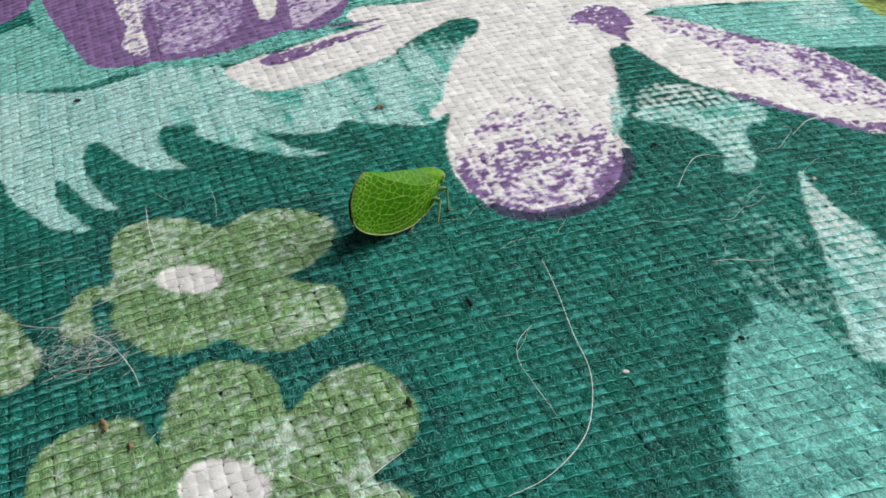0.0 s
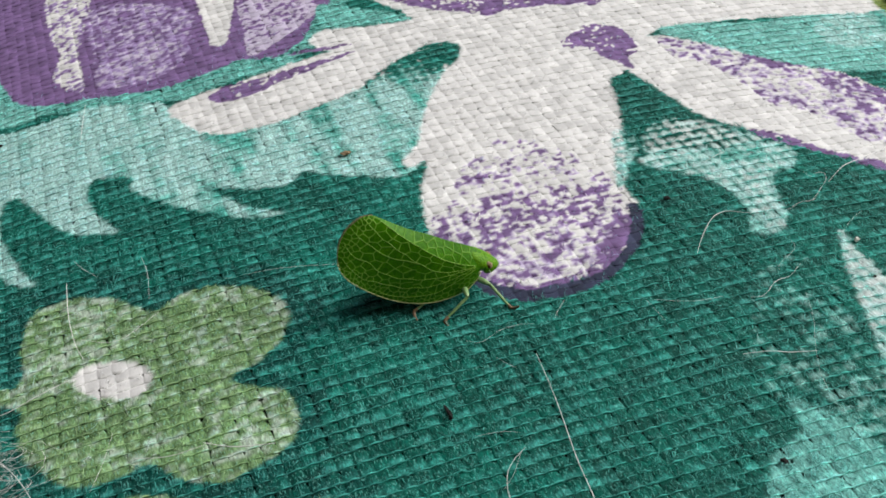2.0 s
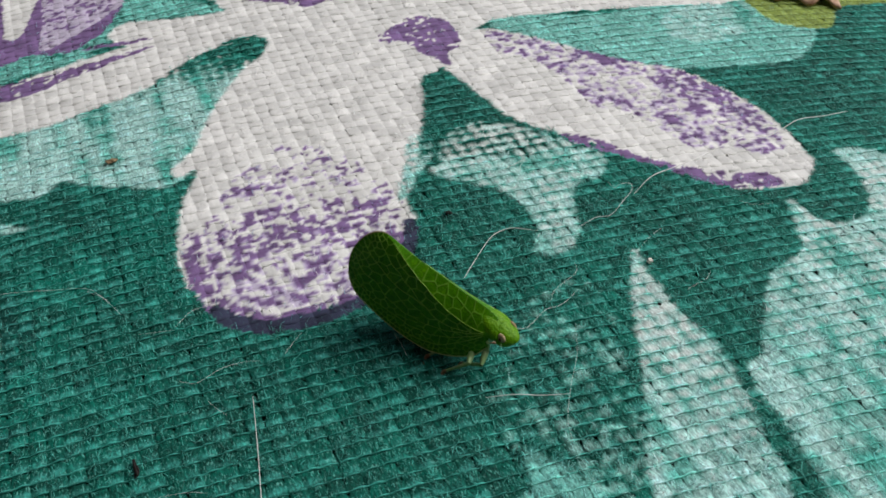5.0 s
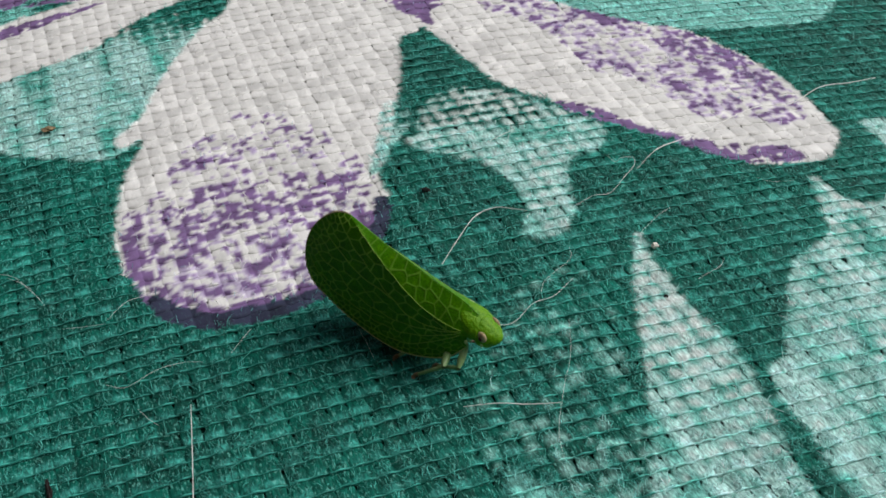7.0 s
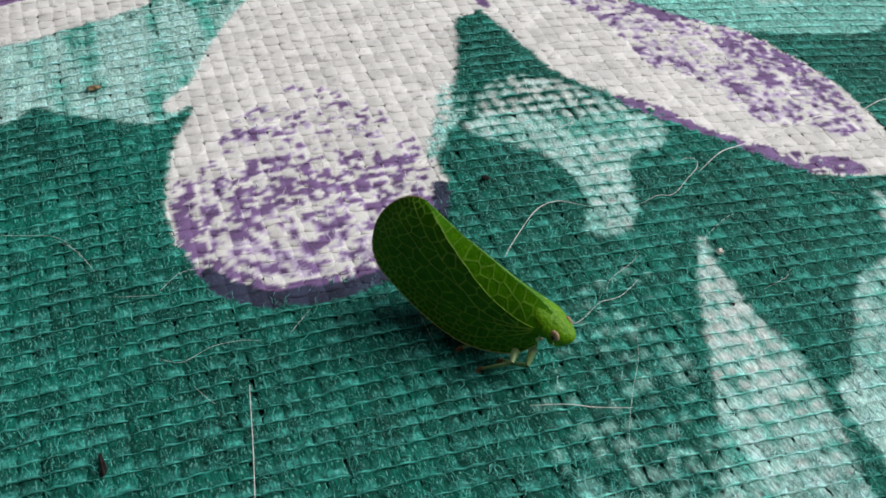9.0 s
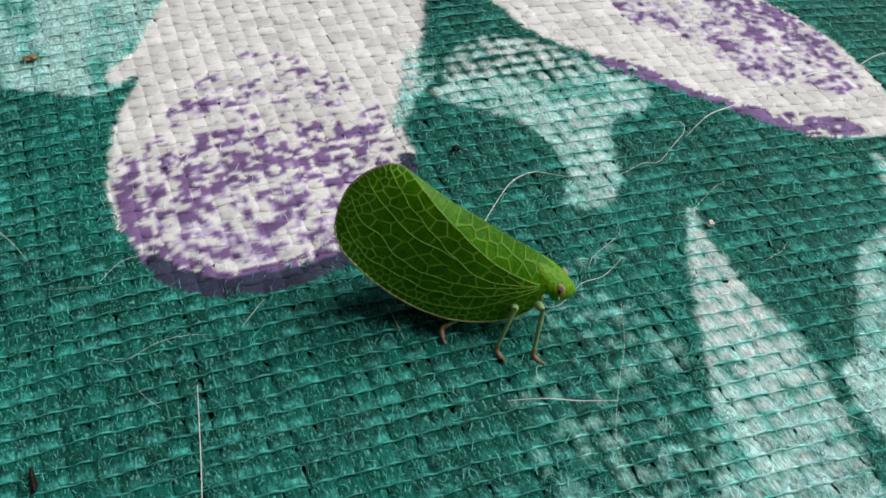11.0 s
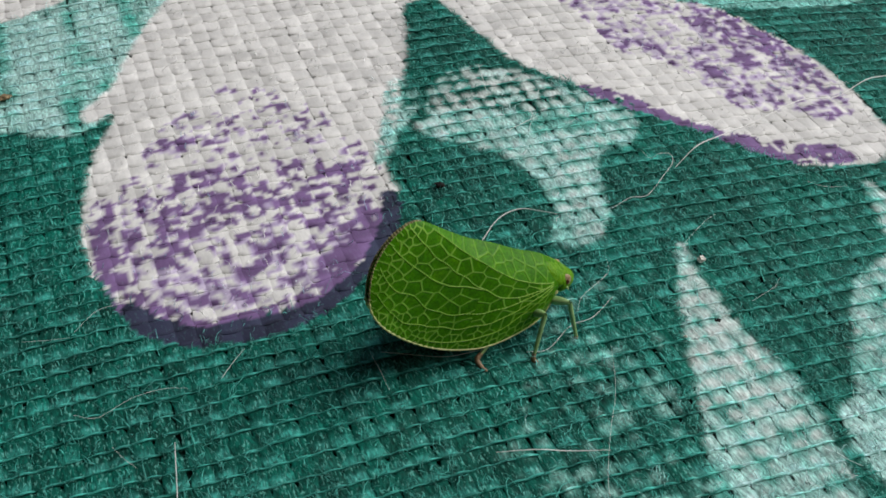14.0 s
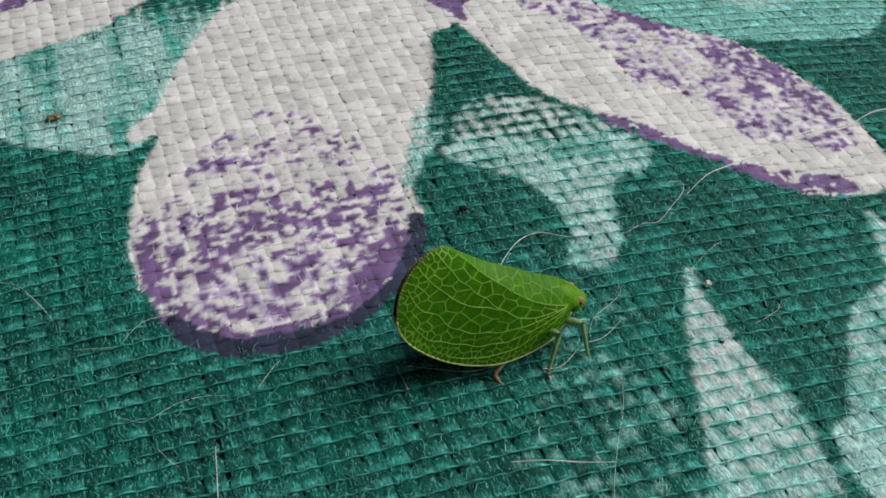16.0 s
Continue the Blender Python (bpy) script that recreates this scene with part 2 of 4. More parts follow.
WHITE, PURPLE, LILAC, PLUM = (0.69, 0.685, 0.66), (0.185, 0.112, 0.250), (0.52, 0.46, 0.58), (0.035, 0.040, 0.075)
HEATHER, MINT, TUFT = (0.33, 0.25, 0.44), (0.19, 0.46, 0.405), (0.23, 0.44, 0.39)
LEAF, CREAM, ASH, MOSS = (0.135, 0.250, 0.100), (0.48, 0.57, 0.47), (0.53, 0.59, 0.56), (0.20, 0.27, 0.05)
# shape, ink, cover
LAYERS = [
    ("speckle_zone", FOAM, 0.28), ("speckle_zone", TUFT, 0.19), ("aqua_fronds", PALE, 1), ("aqua_band", PALE, 1), ("purple_surround", AQUA, 0.9), ("aqua_mid", MINT, 1),
    ("purple_corner", PURPLE, 1), ("purple_big", PURPLE, 1), ("purp_mottle", HEATHER, 0.6), ("purp_mottle", LILAC, 0.22), ("purp_white_a", HEATHER, 0.9), ("purp_white_a", WHITE, 0.62),
    ("purp_white_b", WHITE, 1), ("purp_white_c", LILAC, 0.75), ("aqua_strip", AQUA, 1), ("aqua_right", MINT, 1), ("aqua_right_pale", PALE, 0.8),
    ("white_band", WHITE, 1), ("white_left", WHITE, 1), ("purple_streak", PURPLE, 0.92), ("streak_line", PURPLE, 0.7), ("aqua_tri", AQUA, 1), ("purple_top", PURPLE, 0.9),
    ("right_petal", WHITE, 1), ("petal_mottle", LILAC, 0.58), ("petal_mottle", PURPLE, 0.24), ("petal_edge", LILAC, 0.7), ("petal_edge", PURPLE, 0.44), ("petal_line", PURPLE, 0.9),
    ("centre_petal", WHITE, 1), ("petal_shade", PALE, 0.7), ("purple_dabs", LILAC, 0.50), ("purple_dabs", PURPLE, 0.20), ("purple_dabs_low", PURPLE, 0.40), ("purple_rim", PURPLE, 0.77), ("rim_dark", PLUM, 1),
    ("purple_blob", PURPLE, 0.95), ("dark_leaf", TEAL, 0.85), ("star_lace", ASH, 0.52), ("star_body", FOAM, 0.9), ("star_body", PALE, 0.66), ("star_body", ASH, 0.34),
    ("leaf_one", FOAM, 1), ("leaf_one", PALE, 0.74), ("leaf_one", ASH, 0.64), ("leaf_two", FOAM, 1), ("leaf_two", PALE, 0.76), ("leaf_two", ASH, 0.46), ("aqua_leaf", AQUA, 1),
    ("daisy_one_haze", DEEP, 0.45), ("daisy_two_haze", DEEP, 0.45), ("daisy_three_haze", DEEP, 0.45), ("daisy_one_ring", DEEP, 0.85), ("daisy_two_ring", DEEP, 0.85), ("daisy_three_ring", DEEP, 0.85),
    ("daisy_one", LEAF, 1), ("daisy_two", LEAF, 1), ("daisy_three", LEAF, 1), ("dais_c1", WHITE, 1), ("dais_c2", WHITE, 1), ("green_far", MOSS, 1),
]


def rounded(points, steps=4):
    """A closed smooth outline through the points."""
    p = np.array(points, float)
    a, b, c, d = np.roll(p, 1, 0), p, np.roll(p, -1, 0), np.roll(p, -2, 0)
    out = []
    for k in range(steps):
        t = k / steps
        out.append(0.5 * (2 * b + (c - a) * t + (2 * a - 5 * b + 4 * c - d) * t * t + (3 * b - a - 3 * c + d) * t ** 3))
    return np.stack(out, 1).reshape(-1, 2)


def inside(outline, x, y):
    """Which of the places lie within the outline."""
    hit = np.zeros(len(x), bool)
    lo, hi = outline.min(0), outline.max(0)
    near = np.where((x > lo[0]) & (x < hi[0]) & (y > lo[1]) & (y < hi[1]))[0]
    if not len(near):
        return hit
    px, py, odd = x[near], y[near], np.zeros(len(near), bool)
    for (x0, y0), (x1, y1) in zip(outline, np.roll(outline, -1, 0)):
        if y0 == y1:
            continue
        odd ^= ((y0 > py) != (y1 > py)) & (px < (x1 - x0) * (py - y0) / (y1 - y0) + x0)
    hit[near] = odd
    return hit


OUTLINES = {name: rounded(points) for name, points in PRINT.items()}


def swollen(outline, by):
    """The outline pushed outwards."""
    t = np.roll(outline, -2, 0) - np.roll(outline, 2, 0)
    n = np.stack([t[:, 1], -t[:, 0]], 1) / (np.linalg.norm(t, axis=1)[:, None] + 1e-9)
    area = (outline[:, 0] * np.roll(outline[:, 1], -1) - outline[:, 1] * np.roll(outline[:, 0], -1)).sum()
    return outline + n * by * np.sign(area)


for flower in ("daisy_one", "daisy_two", "daisy_three"):  # a darker ring of ink is printed round the green flowers
    OUTLINES[flower + "_ring"] = swollen(OUTLINES[flower], 1.5)
    OUTLINES[flower + "_haze"] = swollen(OUTLINES[flower], 2.6)
OUTLINES["aqua_right"] = swollen(OUTLINES["aqua_right"], 0.9)
OUTLINES["purple_surround"] = swollen(OUTLINES["purple_big"], 1.8)


def printed(x, y):
    """The colour of the printed cloth at places in millimetres."""
    u, v = CU * x + SU * y, -SU * x + CU * y
    # the ink follows the yarns, so that its edges are ragged
    wx = x + 0.22 * (value_noise(u / 0.9, v / 0.5, 1) - 0.5) + 0.16 * (value_noise(u / 0.3, v / 0.25, 2) - 0.5)
    wy = y + 0.28 * (value_noise(u / 0.9, v / 0.5, 3) - 0.5) + 0.16 * (value_noise(u / 0.3, v / 0.25, 4) - 0.5)
    colour = np.tile(np.array(TEAL), (len(x), 1))
    tone = value_noise(u / 6, v / 6, 5)[:, None]
    colour = colour * (0.8 + 0.4 * tone)
    dab = 0.46 * value_noise(u / 0.52, v / 0.42, 6) + 0.36 * value_noise(u / 0.30, v / 0.30, 7) + 0.18 * value_noise(u / 2.6, v / 2.0, 8)
    dab = np.clip((dab - 0.5) / 0.42 + 0.5, 0, 1)
    tuft = 0.5 * value_noise(u / 0.42, v / 0.40, 14) + 0.3 * value_noise(u / 0.22, v / 0.25, 15) + 0.2 * value_noise(u / 4, v / 4, 16)
    tuft = np.clip((tuft - 0.5) / 0.42 + 0.5, 0, 1)
    spot = 0.5 + 0.25 * (np.cos(2 * np.pi * u / PU) + np.cos(2 * np.pi * (v / PV - 0.4)))  # ink caught on the floats alone
    spot = 0.62 * spot + 0.38 * tuft
    worn = value_noise(u / 0.7, v / 0.5, 9)
    patch = 0.35 * value_noise(u / 3.2, v / 2.8, 10) + 0.40 * value_noise(u / 1.3, v / 1.0, 11) + 0.25 * value_noise(u / 0.5, v / 0.5, 18)
    streak = 0.65 * value_noise(u / 1.1, v / 9, 12) + 0.35 * value_noise(u / 0.8, v / 1.0, 13)
    for name, ink, cover in LAYERS:
        on = inside(OUTLINES[name], wx, wy)
        if name == "purple_dabs":  # dense at the tip of the petal, sparse towards its root
            low, high = OUTLINES[name][:, 1].min(), OUTLINES[name][:, 1].max()
            cover = cover * np.clip(1.55 - 1.35 * (y - low) / (high - low), 0.1, 1.6)
            on &= dab > 1 - cover
        elif name in ("leaf_one", "leaf_two") and ink == ASH:  # palest at the tip of the leaf
            low, high = OUTLINES[name][:, 1].min(), OUTLINES[name][:, 1].max()
            on &= spot > 1 - cover * np.clip(1.5 * (y - low) / (high - low) - 0.2, 0.12, 1.05)
        elif name == "speckle_zone":  # loose tufts, here and there
            on &= 0.5 * spot + 0.5 * tuft > 1 - cover
        elif name == "dark_leaf":  # solid towards the root, brushed out towards the tip
            on &= spot > 1 - cover * np.clip((y - 20.5) / 6.0, 0.30, 1.1)
        elif cover < 1:
            on &= (spot if name in ("star_lace", "leaf_one", "leaf_two", "star_body") else tuft if ink in (PALE, FOAM, ASH) else dab) > 1 - cover
        if ink == PURPLE and np.min(cover) < 0.8:  # a lilac halo round the dry dabs
            halo = ~on & inside(OUTLINES[name], wx, wy) & (dab > 1 - cover - 0.11)
            colour[halo] = 0.45 * colour[halo] + 0.55 * np.array(HEATHER)
        if not on.any():
            continue
        c = np.tile(np.array(ink), (int(on.sum()), 1))
        if ink == PALE:  # brushed, with the darker ink showing through
            k = (np.clip((streak[on] - 0.43) * 3.2, 0, 1) * (0.35 + 0.65 * np.clip((x[on] + 46) / 14, 0, 1)))[:, None]
            c = c * (1 - k) + np.array(AQUA) * 0.9 * k
            k = (np.clip((streak[on] - 0.64) * 5, 0, 0.7) * np.clip((x[on] + 46) / 14, 0, 1))[:, None]
            c = c * (1 - k) + np.array((0.035, 0.28, 0.22)) * k
        if ink == ASH:
            k = np.clip((patch[on] - 0.45) * 4, 0, 1)[:, None]
            c = c * (1 - k) + np.array(PALE) * k
        if ink == LEAF:
            k = np.clip((0.45 * patch[on] + 0.55 * tuft[on] - 0.57) * 6, 0, 0.85)[:, None]
            c = c * (0.85 + 0.3 * worn[on])[:, None] * (1 - k) + np.array(CREAM) * k
        if ink in (PURPLE, AQUA):
            c = c * (0.85 + 0.3 * worn[on])[:, None]
        colour[on] = c
    cell = hash01(np.floor(u / PU + 0.5), np.floor(v / PV), 17)  # no two floats take the ink alike
    return np.clip(colour * ((0.88 + 0.24 * worn) * (0.86 + 0.28 * cell + 0.30 * (cell - 0.5) * (colour[:, 0] < 0.05)))[:, None], 0, 1)


def coating(ink):
    """How far thick pale or purple ink fills the relief of the yarns, from 0 to 1."""
    full = np.clip((ink[..., 0] / (ink[..., 1] + 0.001) - 0.92) / 0.05, 0, 1)
    full = np.maximum(full, np.clip((ink[..., 2] / (ink[..., 1] + 0.001) - 1.15) / 0.25, 0, 1))
    return np.maximum(full, 0.30 * (1 - np.clip((ink[..., 1] / (ink[..., 0] + 0.001) - 1.3) / 0.6, 0, 1)))


def rubbed_bare(ink, amount):
    """Ink rubbed pale: teal turns to mint, leaf green to a whitish green."""
    teal = np.clip((ink[..., 2:3] / (ink[..., 1:2] + 0.001) - 0.50) / 0.15, 0, 1)
    pale = 1.25 * ink + teal * np.array([0.055, 0.26, 0.23]) + (1 - teal) * np.array([0.14, 0.17, 0.10])
    return ink * (1 - amount) + amount * np.minimum(pale, 0.85)


# ---- materials ----
def material(name, rough=0.6):
    m = bpy.data.materials.new(name)
    m.use_nodes = True
    nodes = m.node_tree.nodes
    shader = nodes["Principled BSDF"]
    shader.inputs["Roughness"].default_value = rough
    return m, nodes, m.node_tree.links, shader


def ramp(nodes, links, fac, stops):
    r = nodes.new("ShaderNodeValToRGB")
    r.color_ramp.elements[0].position, r.color_ramp.elements[0].color = stops[0][0], (*stops[0][1], 1)
    r.color_ramp.elements[1].position, r.color_ramp.elements[1].color = stops[-1][0], (*stops[-1][1], 1)
    for at, c in stops[1:-1]:
        r.color_ramp.elements.new(at).color = (*c, 1)
    links.new(fac, r.inputs["Fac"])
    return r.outputs["Color"]


def noise_of(nodes, links, vector, scale, detail=3):
    n = nodes.new("ShaderNodeTexNoise")
    n.inputs["Scale"].default_value, n.inputs["Detail"].default_value = scale, detail
    links.new(vector, n.inputs["Vector"])
    return n.outputs["Fac"]


def bump_of(nodes, links, shader, height, distance, strength=1.0):
    b = nodes.new("ShaderNodeBump")
    b.inputs["Distance"].default_value, b.inputs["Strength"].default_value = distance, strength
    links.new(height, b.inputs["Height"])
    links.new(b.outputs["Normal"], shader.inputs["Normal"])


def attribute_of(nodes, name):
    a = nodes.new("ShaderNodeAttribute")
    a.attribute_name = name
    return a


def mixed(nodes, links, a, b, fac, blend="MULTIPLY"):
    m = nodes.new("ShaderNodeMix")
    m.data_type, m.blend_type = "RGBA", blend
    if isinstance(fac, float):
        m.inputs["Factor"].default_value = fac
    else:
        links.new(fac, m.inputs["Factor"])
    for end, value in (("A", a), ("B", b)):
        socket = [s for s in m.inputs if s.name == end and s.type == "RGBA"][0]
        if isinstance(value, tuple):
            socket.default_value = (*value, 1)
        else:
            links.new(value, socket)
    return [s for s in m.outputs if s.type == "RGBA"][0]


def yarn_material(name, low, high, sheen, strands):
    """Printed spun yarn: fibres run along it."""
    m, nodes, links, shader = material(name, 0.72)
    ink, yarn = attribute_of(nodes, "ink"), attribute_of(nodes, "yarn")
    fibre = noise_of(nodes, links, yarn.outputs["Vector"], 1.0, 4)
    tone = ramp(nodes, links, fibre, [(0.28, (low,) * 3), (0.52, (1, 1, 1)), (0.75, (high,) * 3)])
    even = nodes.new("ShaderNodeMath")  # thickly printed yarn is smooth, thinly inked yarn is streaky
    even.operation = "MULTIPLY_ADD"
    links.new(ink.outputs["Alpha"], even.inputs[0])
    even.inputs[1].default_value, even.inputs[2].default_value = -0.88, 1.0
    relief = nodes.new("ShaderNodeMath")
    relief.operation = "MULTIPLY"
    links.new(fibre, relief.inputs[0])
    links.new(even.outputs["Value"], relief.inputs[1])
    colour = mixed(nodes, links, ink.outputs["Color"], tone, even.outputs["Value"])
    strand = ramp(nodes, links, noise_of(nodes, links, yarn.outputs["Vector"], 1.25, 2), [(0.60, (0, 0, 0)), (0.66, (strands,) * 3), (0.75, (strands,) * 3)])
    lit = nodes.new("ShaderNodeMath")  # single pale fibres
    lit.operation = "MULTIPLY"
    links.new(strand, lit.inputs[0])
    links.new(even.outputs["Value"], lit.inputs[1])
    colour = mixed(nodes, links, colour, (0.11, 0.32, 0.27), lit.outputs["Value"], "SCREEN")
    links.new(colour, shader.inputs["Base Color"])
    shader.inputs["Sheen Weight"].default_value = sheen
    shader.inputs["Sheen Roughness"].default_value = 0.4
    links.new(ink.outputs["Color"], shader.inputs["Sheen Tint"])
    shader.inputs["Specular IOR Level"].default_value = 0.18
    bump_of(nodes, links, shader, relief.outputs["Value"], 0.06 * MM, 1.0)
    return m


WARP_YARN = yarn_material("warp_yarn", 0.40, 1.70, 0.4, 0.9)
WEFT_YARN = yarn_material("weft_yarn", 0.60, 1.60, 0.10, 0.4)


def plain(name, low, high, scale, rough, bump=0.02, specular=0.5):
    """A mottled surface between two colours, at a grain in features per millimetre."""
    m, nodes, links, shader = material(name, rough)
    place = nodes.new("ShaderNodeTexCoord").outputs["Object"]
    grain = noise_of(nodes, links, place, scale / MM, 4)
    links.new(ramp(nodes, links, grain, [(0.3, low), (0.7, high)]), shader.inputs["Base Color"])
    shader.inputs["Specular IOR Level"].default_value = specular
    bump_of(nodes, links, shader, grain, bump * MM)
    return m


BACKING = yarn_material("cushion_backing", 0.5, 1.2, 0.0, 0.0)
FUZZ, fz_nodes, fz_links, fz_shader = material("fuzz", 0.6)
fz_links.new(attribute_of(fz_nodes, "ink").outputs["Color"], fz_shader.inputs["Base Color"])
HAIR = plain("pet_hair", (0.74, 0.73, 0.69), (0.90, 0.89, 0.86), 2, 0.30)
BLACK_CRUMB = plain("black_crumb", (0.006, 0.005, 0.005), (0.022, 0.018, 0.016), 8, 0.6, 0.05, 0.15)
BROWN_CRUMB = plain("brown_crumb", (0.11, 0.072, 0.032), (0.28, 0.20, 0.10), 6, 0.7, 0.05)
WHITE_CRUMB = plain("white_crumb", (0.55, 0.52, 0.45), (0.85, 0.82, 0.75), 6, 0.5, 0.05)
FLOOR = plain("floor_screed", (0.16, 0.15, 0.14), (0.26, 0.25, 0.23), 0.05, 0.7, 0.4)
DRY_PETAL = plain("dry_petal", (0.30, 0.15, 0.08), (0.58, 0.40, 0.27), 1.2, 0.7, 0.10)


def wing_material():
    """Leaf-green wing with a raised net of paler veins."""
    m, nodes, links, shader = material("veined_wing", 0.42)
    net = attribute_of(nodes, "vein")
    split = nodes.new("ShaderNodeSeparateColor")
    links.new(net.outputs["Color"], split.inputs["Color"])
    place = nodes.new("ShaderNodeTexCoord").outputs["Object"]
    fine = noise_of(nodes, links, place, 2.2 / MM, 3)
    pebble = noise_of(nodes, links, place, 9.0 / MM, 2)
    skin = ramp(nodes, links, fine, [(0.25, (0.028, 0.128, 0.0)), (0.55, (0.047, 0.178, 0.0)), (0.8, (0.076, 0.225, 0.0))])
    skin = mixed(nodes, links, skin, ramp(nodes, links, pebble, [(0.3, (0.75,) * 3), (0.7, (1.3,) * 3)]), 1.0)
    links.new(mixed(nodes, links, skin, (0.31, 0.54, 0.08), split.outputs["Red"], "MIX"), shader.inputs["Base Color"])
    relief = nodes.new("ShaderNodeMath")
    relief.operation = "MULTIPLY_ADD"
    links.new(pebble, relief.inputs[0])
    relief.inputs[1].default_value = 0.35
    links.new(split.outputs["Green"], relief.inputs[2])
    bump_of(nodes, links, shader, relief.outputs["Value"], 0.022 * MM, 1.0)
    shader.inputs["Specular IOR Level"].default_value = 0.14
    return m


WING = wing_material()
DARK_RIM = plain("brown_wing_rim", (0.05, 0.03, 0.01), (0.30, 0.28, 0.10), 5, 0.5)
VEIN = plain("wing_vein", (0.20, 0.38, 0.02), (0.28, 0.46, 0.05), 4, 0.4)
RIM = plain("wing_rim", (0.38, 0.42, 0.12), (0.66, 0.62, 0.30), 4, 0.45)
GREEN_SKIN = plain("green_skin", (0.060, 0.195, 0.0), (0.13, 0.29, 0.005), 5.0, 0.45, 0.07, 0.15)
LIMB = plain("pale_green_limb", (0.17, 0.32, 0.10), (0.33, 0.47, 0.21), 3, 0.4)
TARSUS = plain("brown_tarsus", (0.13, 0.075, 0.035), (0.32, 0.20, 0.11), 5, 0.5)
EYE = plain("pink_eye", (0.25, 0.17, 0.085), (0.44, 0.33, 0.20), 9, 0.4, 0.02, 0.2)
PUPIL = plain("dark_eye_centre", (0.05, 0.012, 0.008), (0.13, 0.035, 0.02), 9, 0.4, 0.02, 0.15)


# ---- mesh helpers ----
def mesh_of(name, verts, faces, materials, smooth=True):
    me = bpy.data.meshes.new(name)
    me.from_pydata([tuple(v) for v in verts], [], [tuple(f) for f in faces])
    for m in materials:
        me.materials.append(m)
    if smooth:
        me.shade_smooth()
    return me


def grid_mesh(name, points, mat, closed=False):
    """A sheet of rows and columns of points (n, m, 3) in millimetres; closed: the columns form a tube."""
    n, m = points.shape[:2]
    i, j = np.meshgrid(np.arange(n - 1), np.arange(m if closed else m - 1), indexing="ij")
    k = (j + 1) % m
    quads = np.stack([i * m + j, i * m + k, (i + 1) * m + k, (i + 1) * m + j], -1).reshape(-1, 4)
    me = bpy.data.meshes.new(name)
    me.vertices.add(n * m)
    me.vertices.foreach_set("co", (points.reshape(-1, 3) * MM).astype(np.float32).ravel())
    me.loops.add(quads.size)
    me.loops.foreach_set("vertex_index", quads.astype(np.int32).ravel())
    me.polygons.add(len(quads))
    me.polygons.foreach_set("loop_start", np.arange(0, quads.size, 4, dtype=np.int32))
    me.update(calc_edges=True)
    me.shade_smooth()
    me.materials.append(mat)
    return me


def put_attribute(me, name, kind, values):
    a = me.attributes.new(name, kind, "POINT")
    a.data.foreach_set("color" if kind == "FLOAT_COLOR" else "vector", np.asarray(values, np.float32).ravel())


def part(name, me, parent, label=""):
    ob = new(name, me)
    ob.parent = parent
    return tagged(ob, label)


def tube(path, radii, sides=6):
    """Rings of points along a path in millimetres: an (n, sides, 3) array."""
    p = np.asarray(path, float)
    t = np.gradient(p, axis=0)
    t /= np.linalg.norm(t, axis=1)[:, None] + 1e-9
    up = np.where(np.abs(t[:, 2:3]) > 0.95, [[1.0, 0, 0]], [[0, 0, 1.0]])
    a = np.cross(t, up)
    a /= np.linalg.norm(a, axis=1)[:, None] + 1e-9
    b = np.cross(a, t)
    w = np.linspace(0, 2 * np.pi, sides, endpoint=False)
    ring = np.cos(w)[None, :, None] * a[:, None] + np.sin(w)[None, :, None] * b[:, None]
    return p[:, None] + ring * np.asarray(radii, float).reshape(-1, 1, 1)


def spline(points, count):
    """A smooth open line through the points."""
    p = np.asarray(points, float)
    q = np.concatenate([[2 * p[0] - p[1]], p, [2 * p[-1] - p[-2]]])
    s = np.linspace(0, len(p) - 1 - 1e-6, count)
    i = s.astype(int)
    t = (s - i)[:, None]
    a, b, c, d = q[i], q[i + 1], q[i + 2], q[i + 3]
    return 0.5 * (2 * b + (c - a) * t + (2 * a - 5 * b + 4 * c - d) * t * t + (3 * b - a - 3 * c + d) * t ** 3)


# ---- the cushion ----
def patch():
    """Stretch of cloth that is woven thread by thread: a span across the weft for each place along it, and the other way."""
    corners = np.array([(-78, 40), (-64, 56), (-30, 52), (20, 50), (58, 58), (50, 16), (34, -20), (18, -42), (-20, -46), (-44, -44)], float)
    cu, cv = CU * corners[:, 0] + SU * corners[:, 1], -SU * corners[:, 0] + CU * corners[:, 1]

    def span(at, along, across):
        cuts = []
        for k in range(len(corners)):
            a0, a1, b0, b1 = along[k], along[k - 1], across[k], across[k - 1]
            if (a0 > at) != (a1 > at):
                cuts.append(b0 + (b1 - b0) * (at - a0) / (a1 - a0))
        return (min(cuts), max(cuts)) if len(cuts) > 1 else None

    columns = [(i, span(i * PU, cu, cv)) for i in range(int(cu.min() / PU) - 1, int(cu.max() / PU) + 2)]
    rows = [(k, span(k * PV, cv, cu)) for k in range(int(cv.min() / PV) - 1, int(cv.max() / PV) + 2)]
    return [c for c in columns if c[1]], [r for r in rows if r[1]]


def row_shift(u, k):
    """How far a weft row strays from its even place."""
    return 0.22 * (value_noise(u / 5.0, k * 1.0 + 0 * u, 21) - 0.5) + 0.025 * (value_noise(u / 1.3, k * 7.3 + 0 * u, 22) - 0.5)


def to_world(u, v, h):
    x, y = CU * u - SU * v, SU * u + CU * v
    return np.stack([x, y, dome(x, y) + h], -1)


